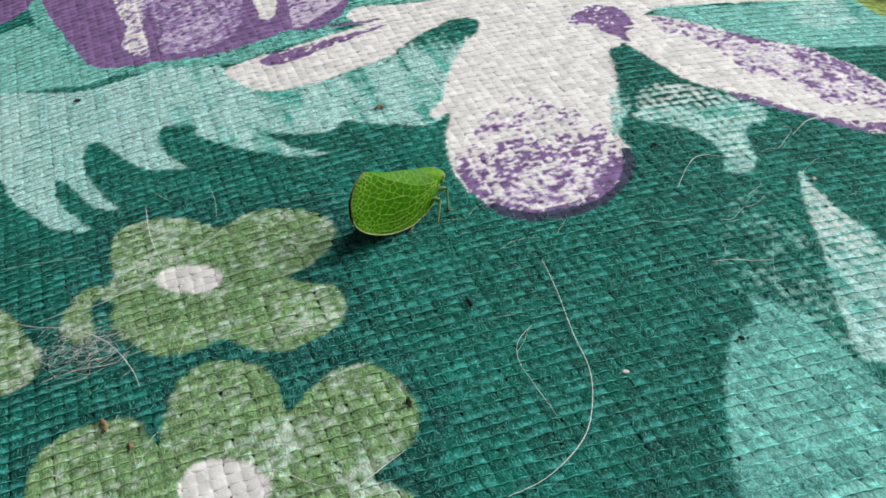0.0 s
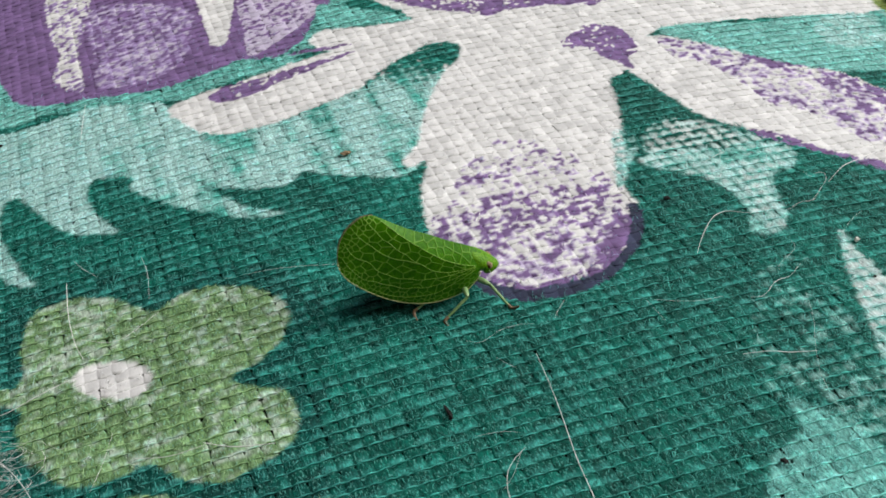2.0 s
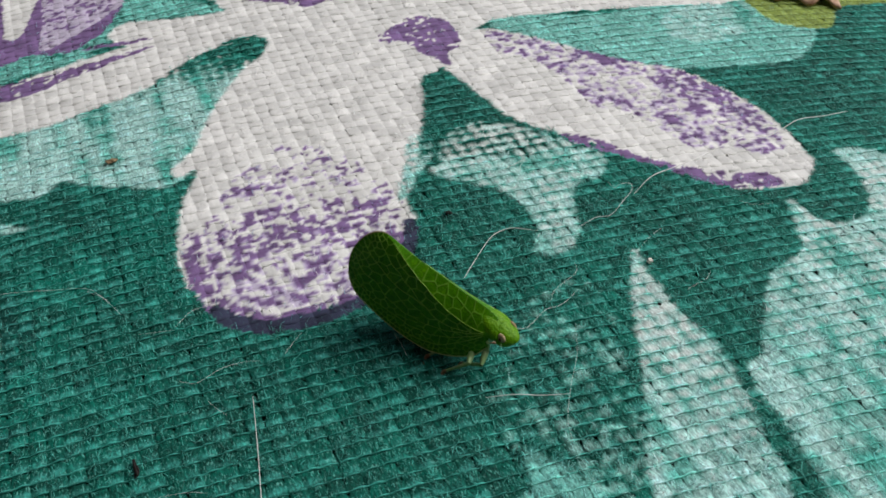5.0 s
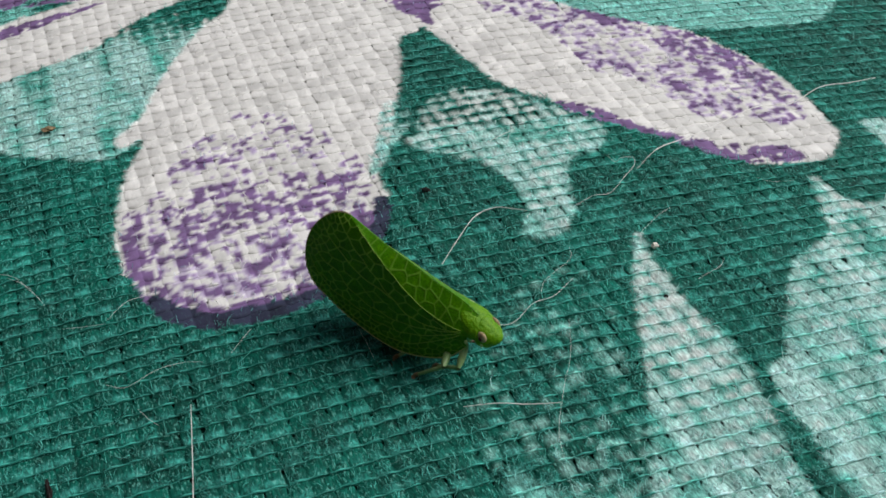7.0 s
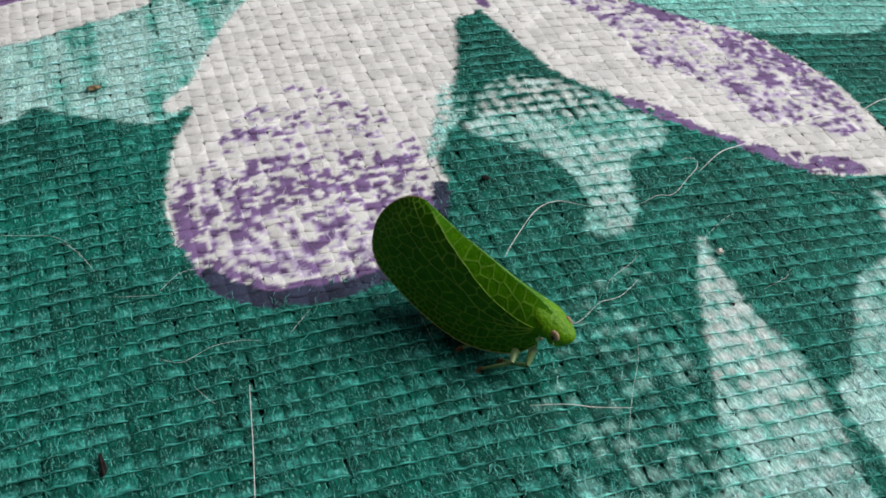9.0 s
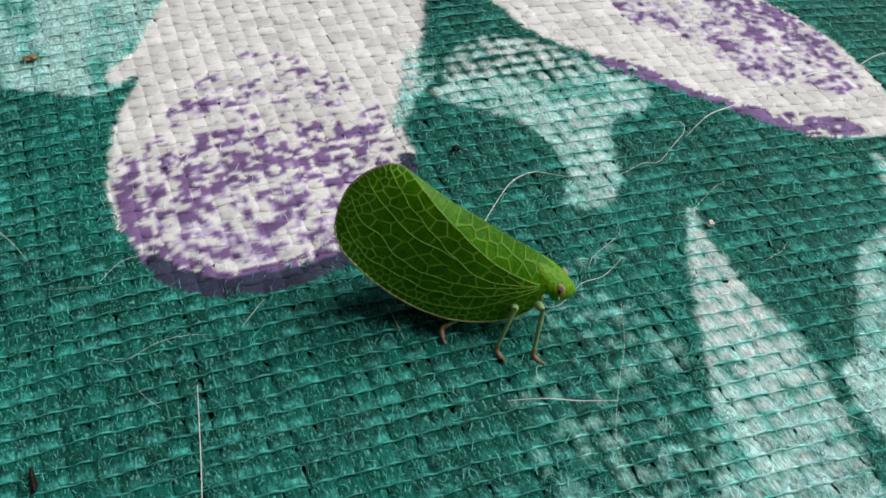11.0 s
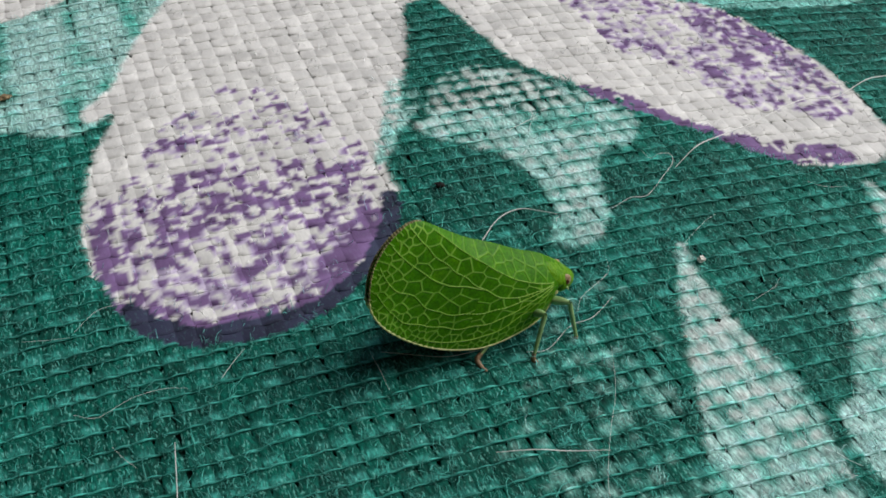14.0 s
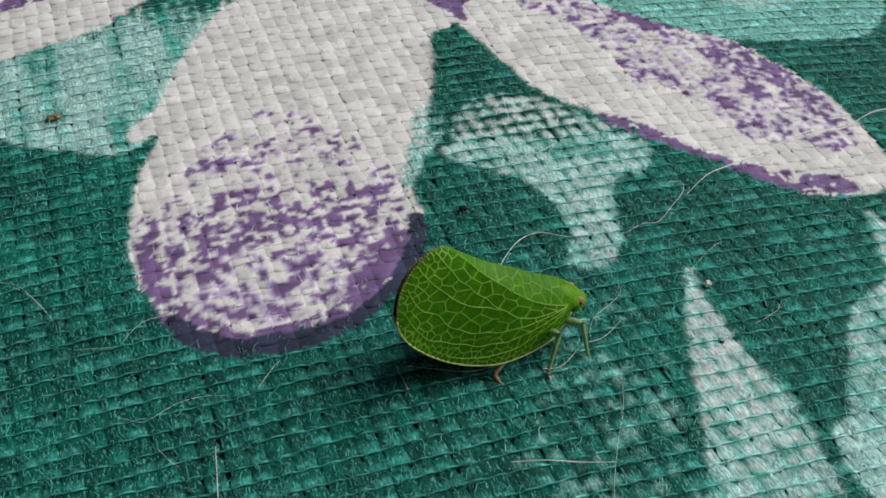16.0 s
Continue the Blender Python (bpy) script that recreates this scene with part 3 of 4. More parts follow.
def feathered(ink, n, m):
    """Ink that has spread a little along a yarn of n by m places and across it; the dry purple dabs stay crisp."""
    g = ink.reshape(n, m, 3)
    crisp = (g[..., 2:3] > 1.15 * g[..., 1:2]) * 1.0
    e = np.pad(g, ((1, 1), (0, 0), (0, 0)), mode="edge")
    soft = 0.15 * e[:-2] + 0.7 * e[1:-1] + 0.15 * e[2:]
    e = np.pad(soft, ((0, 0), (1, 1), (0, 0)), mode="edge")
    soft = 0.2 * e[:, :-2] + 0.6 * e[:, 1:-1] + 0.2 * e[:, 2:]
    e = np.pad(crisp, ((1, 1), (1, 1), (0, 0)))
    near = np.maximum.reduce([e[i:n + i, j:m + j] for i in range(3) for j in range(3)])
    return (soft * (1 - near) + g * near).reshape(-1, 3)


def smoothstep(a, b, x):
    t = np.clip((x - a) / (b - a), 0, 1)
    return t * t * (3 - 2 * t)


def cushion_body():
    n = 180
    g = np.linspace(-1, 1, n)
    x, y = np.meshgrid(100 * g, 90 * g, indexing="ij")
    edge = 1 - np.maximum(np.abs(g)[:, None], np.abs(g)[None, :]) ** 10
    top = np.stack([x, y, (dome(x, y) - 0.24) * edge - 22 * (1 - edge)], -1)
    low = np.stack([x, y, -40 + 18 * (1 - edge)], -1)
    a, b = grid_mesh("cushion", top, BACKING), grid_mesh("cushion_low", low[:, ::-1], BACKING)
    bm = bmesh.new()
    bm.from_mesh(a)
    bm.from_mesh(b)
    bmesh.ops.remove_doubles(bm, verts=bm.verts, dist=0.0002)
    bm.to_mesh(a)
    bm.free()
    a.shade_smooth()
    co = np.zeros(len(a.vertices) * 3, np.float32)
    a.vertices.foreach_get("co", co)
    co = co.reshape(-1, 3) / MM
    ink = 0.35 * printed(co[:, 0].astype(float), co[:, 1].astype(float))  # print darkened: the shade deep in the gaps is put into the colour
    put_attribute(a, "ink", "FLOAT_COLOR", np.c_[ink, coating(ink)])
    put_attribute(a, "yarn", "FLOAT_VECTOR", co * 3)
    return tagged(new("cushion", a), "stuffed cushion covered in coarse teal floral printed cloth", "cushion")


cushion = cushion_body()
columns, rows = patch()
PHASE = np.array([0.0, 0.05, 0.11, 0.22, 0.40, 0.60, 0.77, 0.88, 0.97])


def warp_thread(i, lo, hi):
    """A broad soft warp yarn that laps over every weft row like a shingle and sinks towards the next."""
    k = np.repeat(np.arange(math.floor(lo / PV), math.ceil(hi / PV)), len(PHASE)).astype(float)
    p = np.tile(PHASE, len(k) // len(PHASE))
    at = np.full(len(k), i * PU)
    v = (k + p) * PV + row_shift(at, k) * (1 - p) + row_shift(at, k + 1) * p + 0.12 * (hash01(k, 0 * k + i, 35) - 0.5) * (1 - p)
    u = at + 0.16 * (value_noise(v / 7, 0 * v + i * 3.1, 23) - 0.5) + 0.07 * (value_noise(v / 1.1, 0 * v + i * 1.7, 24) - 0.5)
    middle = to_world(u, v, 0 * v)
    coat = coating(printed(middle[:, 0], middle[:, 1]))
    swell = 0.72 + 0.55 * hash01(k, 0 * k + i, 25)
    h = ((0.108 - 0.018 * coat) * smoothstep(0.0, 0.10, p) * (1 - (0.45 + 0.30 * coat) * smoothstep(0.15, 1.0, p))) * swell - 0.05
    pit = (0.10 + 0.03 * coat) * (hash01(k, 0 * k + i, 43) > 0.60 - 0.12 * coat) * smoothstep(0.66, 0.86, p) * (0.4 + 0.6 * hash01(k, 0 * k + i, 37))  # open corners between floats
    pit = pit + 0.05 * (1 - coat) * smoothstep(0.50, 0.90, p)
    half = PU * (0.545 + 0.035 * coat - pit) * (0.94 + 0.14 * (1 - 0.5 * coat) * value_noise(0 * v + i * 2.9, k * 1.3, 26))
    across = np.array([-1.0, -0.78, -0.42, 0.0, 0.42, 0.78, 1.0])
    c = coat[:, None]
    uu = u[:, None] + half[:, None] * across + 0.12 * (1 - 0.7 * c) * (value_noise(across * 40 + i * 7.7, v[:, None] / 0.21, 31) - 0.5)
    lump = 0.085 * (1 - 0.6 * c) * (value_noise(uu / 0.24, v[:, None] / 0.4 + 0 * uu, 27) - 0.5) + 0.09 * (1 - 0.5 * c) * across * (hash01(k, 0 * k + i, 33) - 0.5)[:, None]
    bow = (0.05 + 0.11 * c) * (1 - across ** 2) * (0.5 + hash01(k, 0 * k + i, 44))[:, None]  # the lip of a float bulges over the row
    vv = v[:, None] + (0.10 * (1 - 0.5 * c) * (value_noise(uu / 0.35, k[:, None] + 0 * uu, 34) - 0.5) - bow) * (1 - p)[:, None]
    lip = (smoothstep(0.0, 0.08, p) * (1 - smoothstep(0.08, 0.85, p)))[:, None]
    hh = h[:, None] - (0.025 + 0.035 * np.sin(np.pi * p))[:, None] * across ** 4 * (1 - 0.4 * c) + lump + c * lip * (0.012 - 0.030 * across ** 2)
    pts = to_world(uu, vv, hh)
    me = grid_mesh("warp_thread", pts, WARP_YARN)
    ink = feathered(printed(pts[..., 0].ravel(), pts[..., 1].ravel()), *pts.shape[:2])
    bare = 1 - coating(ink)[:, None]
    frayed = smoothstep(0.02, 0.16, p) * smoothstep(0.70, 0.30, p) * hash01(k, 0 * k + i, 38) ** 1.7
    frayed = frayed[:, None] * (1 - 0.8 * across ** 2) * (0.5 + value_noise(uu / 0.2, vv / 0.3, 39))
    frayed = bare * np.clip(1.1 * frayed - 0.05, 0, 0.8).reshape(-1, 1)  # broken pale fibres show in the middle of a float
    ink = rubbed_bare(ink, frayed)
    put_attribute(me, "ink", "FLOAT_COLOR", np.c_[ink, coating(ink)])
    put_attribute(me, "yarn", "FLOAT_VECTOR", np.stack([uu * 8.5, vv * 2.6, hh * 4 + 0.6 * k[:, None] + i], -1).reshape(-1, 3))
    return me


def weft_thread(k, lo, hi):
    """A tight thin weft yarn, half buried, that comes up here and there between the warps."""
    u = np.arange(lo, hi, PU / 5)
    v = k * PV + row_shift(u, float(k) + 0 * u) + 0.03
    base = to_world(u, v, 0 * u)
    under = printed(base[:, 0], base[:, 1])
    coat = coating(under)  # thick white and purple ink fills the relief
    h = 0.050 - 0.10 * coat + 0.045 * np.cos(2 * np.pi * (u / PU - 0.12)) + (0.11 - 0.08 * coat) * (value_noise(u / 1.4, 0 * u + k * 3.7, 28) - 0.5)
    v = v + 0.03 * (value_noise(u / 0.5, 0 * u + k * 1.9, 36) - 0.5)
    thick = 0.35 + 0.75 * value_noise(u / 0.9, 0 * u + k * 2.3, 29)
    w = np.linspace(0, 2 * np.pi, 6, endpoint=False) + 0.3
    uu = u[:, None] + 0 * w
    vv = v[:, None] + 0.072 * thick[:, None] * np.cos(w)
    hh = h[:, None] + 0.070 * thick[:, None] * np.sin(w)
    pts = to_world(uu, vv, hh)
    me = grid_mesh("weft_thread", pts, WEFT_YARN, closed=True)
    ink = printed(pts[..., 0].ravel(), pts[..., 1].ravel())
    bare = 1 - coating(ink)[:, None]  # white and purple ink cover it whole
    worn = bare * (0.15 + 0.50 * value_noise(uu / 0.8, vv * 0 + k, 30)).reshape(-1, 1)
    part_way = uu / PU + 0.5 - np.floor(uu / PU + 0.5)
    crest = smoothstep(0.15, 0.75, part_way) * (1 - smoothstep(0.86, 1.0, part_way)) * (0.25 + 0.75 * hash01(np.floor(uu / PU + 0.5), k + 0 * uu, 32))
    ink = rubbed_bare(ink, np.clip(worn + bare * (1.1 * crest).reshape(-1, 1), 0, 1.3))  # palest where it rides highest, before it dives
    put_attribute(me, "ink", "FLOAT_COLOR", np.c_[ink, coating(ink)])
    put_attribute(me, "yarn", "FLOAT_VECTOR", np.stack([uu * 2.2, vv * 13, hh * 13], -1).reshape(-1, 3))
    return me


def fuzz(count):
    """Loose fibre ends that stand up from the yarns, too many to count."""
    rng = np.random.default_rng(7)
    column = np.floor(rng.uniform(-46, 46, count * 9) / PU)
    row = np.floor((-36 + 84 * rng.random(count * 9) ** 1.7) / PV)
    u = (column + rng.normal(0, 0.24, len(row))) * PU
    v = (row + rng.uniform(0.05, 0.62, len(row))) * PV
    x, y = CU * u - SU * v, SU * u + CU * v
    keep = (np.abs(x + 4) < 28 + 0.45 * (y + 42)) & (y > -40) & (y < 48)
    rubbed = 0.72 + 0.28 * smoothstep(1, 4, x) * smoothstep(14, 8, y)  # most beside the pale leaves
    frayed = hash01(column, row, 41) ** 1.6 * (0.4 + 1.2 * value_noise(x / 5, y / 5, 42))
    keep &= rng.random(len(x)) < (0.10 + 0.9 * frayed) * rubbed
    u, v, rubbed = u[keep][:count], v[keep][:count], rubbed[keep][:count]
    root = printed(CU * u - SU * v, SU * u + CU * v)
    loose = (root[:, 1] > 1.35 * root[:, 0]) | (rng.random(len(u)) < 0.2)  # thick ink glues the fibres down
    u, v, rubbed = u[loose], v[loose], rubbed[loose]
    n, seg = len(u), 2
    turn = rng.normal(np.pi / 2 + 0.12, 0.40, n) + np.pi * (rng.random(n) < 0.5)
    curl = rng.normal(0, 0.9, n)
    length = rng.gamma(4.0, 0.062, n) + 0.8 * (rng.random(n) < 0.015)
    lift = rng.uniform(0.02, 0.26, n)
    s = np.linspace(0, 1, seg + 1)
    a = turn[:, None] + curl[:, None] * s
    du = np.cumsum(np.cos(a), 1) / seg * length[:, None]
    dv = np.cumsum(np.sin(a), 1) / seg * length[:, None]
    hh = 0.08 + lift[:, None] * 4 * s * (1 - 0.6 * s) * 0.6 + 0 * a
    pts = to_world(u[:, None] + du, v[:, None] + dv, hh)
    r = 0.012 + 0.022 * rng.random(n) ** 1.5
    t = np.gradient(pts, axis=1)
    t /= np.linalg.norm(t, axis=2)[..., None] + 1e-9
    side = np.cross(t, np.array([0, 0, 1.0]))
    side /= np.linalg.norm(side, axis=2)[..., None] + 1e-9
    up = np.cross(side, t)
    w = np.linspace(0, 2 * np.pi, 3, endpoint=False)
    taper = (1 - 0.7 * s)[None, :, None, None]
    ring = pts[:, :, None] + (np.cos(w)[:, None] * side[:, :, None] + np.sin(w)[:, None] * up[:, :, None]) * r[:, None, None, None] * taper
    m = (seg + 1) * 3
    i, j = np.meshgrid(np.arange(seg), np.arange(3), indexing="ij")
    q = np.stack([i * 3 + j, i * 3 + (j + 1) % 3, (i + 1) * 3 + (j + 1) % 3, (i + 1) * 3 + j], -1).reshape(-1, 4)
    quads = (np.arange(n)[:, None, None] * m + q).reshape(-1, 4)
    me = bpy.data.meshes.new("fuzz")
    me.vertices.add(n * m)
    me.vertices.foreach_set("co", (ring.reshape(-1, 3) * MM).astype(np.float32).ravel())
    me.loops.add(quads.size)
    me.loops.foreach_set("vertex_index", quads.astype(np.int32).ravel())
    me.polygons.add(len(quads))
    me.polygons.foreach_set("loop_start", np.arange(0, quads.size, 4, dtype=np.int32))
    me.update(calc_edges=True)
    me.materials.append(FUZZ)
    root = printed(pts[:, 0, 0], pts[:, 0, 1])
    pale = (0.05 + 1.05 * rng.random((n, 1)) ** 1.2) * (0.35 + 0.65 * rubbed[:, None])
    ink = np.repeat(rubbed_bare(rubbed_bare(root, pale), 0.6 * pale), m, 0)
    put_attribute(me, "ink", "FLOAT_COLOR", np.c_[ink, np.ones(len(ink))])
    return tagged(new("fuzz", me), "short pale loose fibres standing up from the cloth", "fibres", kind="stuff")


fuzz(95000)


def ground():
    """The plain floor that the cushion lies on."""
    n = 24
    g = np.linspace(-1, 1, n)
    x, y = np.meshgrid(3000 * g ** 3, 3000 * g ** 3, indexing="ij")
    return tagged(new("ground", grid_mesh("ground", np.stack([x, y, 0 * x - 40.5], -1), FLOOR)), "plain grey floor under the cushion", "floor", kind="structure")


ground()
BLOCKER_DARK = plain("blocker_dark", (0.045, 0.035, 0.028), (0.075, 0.058, 0.046), 0.06, 0.85, 0.3)


def blocking_wall(name, lo, hi):
    """A plain unseen wall between two corners, in metres, added to block sky light."""
    bm = bmesh.new()
    bmesh.ops.create_cube(bm, size=1)
    for v in bm.verts:
        v.co = Vector([lo[a] + (v.co[a] + 0.5) * (hi[a] - lo[a]) for a in range(3)])
    bmesh.ops.bevel(bm, geom=bm.edges[:], offset=0.006, segments=2, affect="EDGES")
    me = bpy.data.meshes.new(name)
    bm.to_mesh(me)
    bm.free()
    me.materials.append(BLOCKER_DARK)
    return tagged(new(name, me), "plain dark brown unseen wall added to block sky light", "wall", kind="structure")


# added out of view, to keep sky light off the near left side
blocking_wall("added_wall_south", (-0.90, -0.67, -0.0402), (2.6, -0.55, 2.5))
blocking_wall("added_wall_west", (-1.02, -0.67, -0.0402), (-0.903, 2.6, 2.5))


# ---- hairs and crumbs on the cloth ----
def hair(points, radius, lift=0.30):
    p = np.asarray(points, float)
    z = dome(p[:, 0], p[:, 1]) + 0.27 + lift * np.abs(np.sin(np.arange(len(p)) * 1.9 + p[0, 0]))
    line = spline(np.c_[p, z], 6 * len(p))
    taper = radius * (0.55 + 0.45 * np.sin(np.linspace(0.15, np.pi - 0.1, len(line))))
    ob = new("pet_hair", grid_mesh("pet_hair", tube(line, taper, 5), HAIR, closed=True))
    return tagged(ob, "long curved white pet hair lying on the cloth", "hair", "hairs on the cloth")


HAIRS = [
    (0.034, [(-6.8, -12.5), (-5.7, -16.7), (-4.6, -21.3), (-3.7, -24.9), (-3.5, -27.7), (-3.9, -30.9), (-5.0, -33.4), (-6.7, -35.3), (-8.7, -36.8)]),
    (0.02, [(-7.5, -20.7), (-8.4, -22.3), (-8.3, -24.4), (-7.1, -27.2), (-5.8, -29.6)]),
    (0.035, [(-48.5, -16.9), (-45.3, -18.0), (-41.8, -18.8), (-38.4, -20.8), (-35.8, -23.5), (-34.3, -26.0)]),
    (0.04, [(-26.5, -19.7), (-24.6, -20.0), (-22.1, -19.9)]),
    (0.027, [(4.4, -1.9), (5.1, 0.6), (6.0, 2.5), (7.1, 3.6), (8.2, 3.6), (9.0, 3.3)]),
    (0.042, [(15.7, 8.7), (16.9, 9.9), (18.4, 11.5), (20.7, 13.4), (23.9, 16.0), (26.8, 18.2), (29.0, 19.8), (31.4, 21.3), (33.6, 22.8)]),
    (0.03, [(6.0, -12.2), (7.6, -12.1), (9.0, -11.9), (10.6, -11.8)]),
    (0.012, [(-28.7, -3.7), (-25.1, -3.1), (-21.5, -2.6), (-19.1, -2.9), (-17.3, -4.4)]),
    (0.03, [(-47.6, 22.9), (-46.7, 19.3), (-46.0, 16.4)]),
    (0.036, [(-40.9, -2.6), (-40.4, -3.9), (-39.3, -6.8), (-37.9, -9.6), (-36.7, -11.4)]),
    (0.013, [(-19.3, -2.9), (-17.8, -3.9), (-16.4, -5.2)]),
    (0.03, [(-25.3, -33.5), (-22.6, -34.6), (-20.3, -35.6), (-18.9, -35.8)]),
    (0.03, [(-18.1, -36.4), (-16.3, -34.1), (-15.1, -32.9)]),
    (0.013, [(-5.6, -9.0), (-5.2, -7.8), (-4.9, -7.3)]),
    (0.018, [(11.8, 4.2), (12.9, 5.2), (13.9, 5.9), (14.8, 7.3), (15.5, 8.8), (15.5, 9.6), (14.8, 9.4), (14.4, 9.3), (13.9, 9.5)]),
    (0.02, [(4.8, 16.9), (5.4, 14.0)]),
    (0.02, [(6.5, 10.6), (8.3, 12.1)]),
    (0.016, [(7.3, -6.6), (8.3, -6.1), (9.3, -4.8), (10.4, -3.9), (11.4, -2.5)]),
    (0.015, [(1.0, -7.1), (2.4, -7.0), (3.9, -7.2), (5.6, -6.4)]),
    (0.02, [(-37.7, -9.1), (-34.8, -9.8), (-32.7, -7.0)]),
    (0.02, [(-51.1, -10.0), (-48.4, -9.8), (-44.1, -9.3)]),
    (0.02, [(-19.9, 27.4), (-17.9, 28.1), (-16.4, 28.9)]),
]
FINE_HAIRS = [
    (0.018, [(8.5, 10.6), (11.0, 10.6), (12.6, 10.8)]),
    (0.016, [(-11.3, -11.2), (-10.3, -11.2), (-9.1, -10.2), (-7.9, -9.6), (-6.9, -9.5)]),
    (0.016, [(-9.3, -12.7), (-8.6, -13.4), (-8.0, -13.8)]),
    (0.016, [(-12.7, -6.4), (-12.0, -5.1), (-10.9, -4.4), (-10.8, -3.8)]),
    (0.013, [(-14.8, -7.1), (-13.8, -6.9), (-12.6, -6.8)]),
    (0.014, [(15.4, 2.2), (16.5, 3.8), (17.3, 4.8)]),
    (0.014, [(22.9, 8.6), (23.9, 8.4), (25.2, 8.6)]),
    (0.014, [(11.3, 0.3), (11.3, -0.7), (10.0, -2.5), (9.7, -3.7)]),
    (0.014, [(18.1, -1.8), (19.0, -1.0), (19.5, -0.4), (19.8, 0.2)]),
    (0.014, [(-8.6, -23.7), (-8.1, -22.5), (-7.7, -20.9)]),
    (0.014, [(-10.4, -19.7), (-8.9, -19.3), (-7.7, -19.3)]),
    (0.013, [(11.1, -5.7), (11.1, -8.3), (10.7, -10.7), (10.4, -13.5), (10.6, -15.2)]),
    (0.014, [(0.5, -7.0), (1.0, -8.0), (1.5, -9.2)]),
]
DAISY_HAIRS = [
    (0.028, [(-45.0, -17.6), (-43.0, -16.7), (-40.7, -15.9), (-38.7, -14.6), (-37.1, -13.1)]),
    (0.022, [(-30.7, -20.6), (-28.4, -20.5), (-26.0, -19.7)]),
    (0.016, [(-35.7, -0.6), (-34.7, -2.6), (-33.8, -5.5)]),
    (0.018, [(-41.2, -0.1), (-39.8, -1.6), (-38.6, -2.3)]),
    (0.018, [(-41.5, -24.3), (-39.4, -23.6), (-37.3, -22.9), (-36.3, -22.0)]),
    (0.014, [(-32.5, -18.4), (-32.4, -20.8), (-32.5, -23.0)]),
]
for radius, points in HAIRS + DAISY_HAIRS:
    hair(points, 0.8 * radius, 0.75 if radius > 0.04 else 0.30)
for radius, points in FINE_HAIRS:
    hair(points, 0.55 * radius, 0.15)


def hair_tangle():
    """A loose knot of many fine hairs."""
    rng = np.random.default_rng(3)
    verts, faces = [], []
    for _ in range(110):
        c = np.array([-40.5, -21.0]) + rng.normal(0, 1.0, 2) * (1.9, 1.15)
        a, r = rng.uniform(0, 6.28), rng.uniform(0.4, 2.0)
        s = np.linspace(0, rng.uniform(1.2, 4.2), 9)
        p = c + r * np.c_[np.cos(a + s), 0.7 * np.sin(a + s)]
        z = dome(p[:, 0], p[:, 1]) + rng.uniform(0.2, 0.9) + 0.2 * np.sin(s * 2)
        ring = tube(np.c_[p, z], np.full(9, rng.uniform(0.007, 0.013)), 3)
        base = len(verts)
        verts += [tuple(v * MM) for v in ring.reshape(-1, 3)]
        faces += [(base + i * 3 + j, base + i * 3 + (j + 1) % 3, base + (i + 1) * 3 + (j + 1) % 3, base + (i + 1) * 3 + j) for i in range(8) for j in range(3)]
    ob = new("hair_tangle", mesh_of("hair_tangle", verts, faces, [HAIR]))
    return tagged(ob, "matted tangle of fine pale hairs beside the green flowers", "hair tangle")


hair_tangle()


def crumb(name, x, y, turn, size, mat, label, seed):
    """A small rough grain."""
    bm = bmesh.new()
    bmesh.ops.create_icosphere(bm, subdivisions=2, radius=1)
    for v in bm.verts:
        k = 0.75 + 0.5 * noise.noise(v.co * 1.7 + Vector((seed, 0, 0)))
        v.co = Vector((v.co.x * size[0], v.co.y * size[1], v.co.z * size[2])) * k * MM
    me = bpy.data.meshes.new(name)
    bm.to_mesh(me)
    bm.free()
    me.materials.append(mat)
    ob = new(name, me)
    ob.matrix_world = pose(x * MM, y * MM, (dome(x, y) + 0.16 + size[2] * 0.5) * MM, 0, 0, turn)
    return tagged(ob, label, name.split("_")[-1])


for seed, (x, y, turn, size) in enumerate([(-12.0, -17.6, -65, (1.0, 0.17, 0.14)), (-15.4, -28.2, -68, (0.62, 0.20, 0.18)), (6.9, -21.2, -30, (0.32, 0.22, 0.16)),
                                           (3.0, 5.4, 10, (0.40, 0.24, 0.18)), (-54.3, 18.0, 40, (0.5, 0.25, 0.2)), (16.3, -3.2, 0, (0.15, 0.12, 0.1))]):
    crumb("black_crumb", x, y, turn, size, BLACK_CRUMB, "small black crumb caught in the weave", seed)
for seed, (x, y, turn, size) in enumerate([(-22.1, 12.1, 30, (0.60, 0.36, 0.16)), (-33.4, -31.3, -70, (0.50, 0.24, 0.18)), (-35.9, -29.2, 120, (0.9, 0.3, 0.2))]):
    crumb("brown_crumb", x, y, turn, size, BROWN_CRUMB, "small brown crumb of dry plant on the cloth", seed + 20)
for seed, (x, y, turn, size) in enumerate([(16.1, 1.1, 0, (0.28, 0.22, 0.2)), (-1.2, -25.2, 20, (0.30, 0.22, 0.2)), (14.6, -4.5, 0, (0.12, 0.1, 0.1))]):
    crumb("white_crumb", x, y, turn, size, WHITE_CRUMB, "tiny white crumb on the teal cloth", seed + 40)


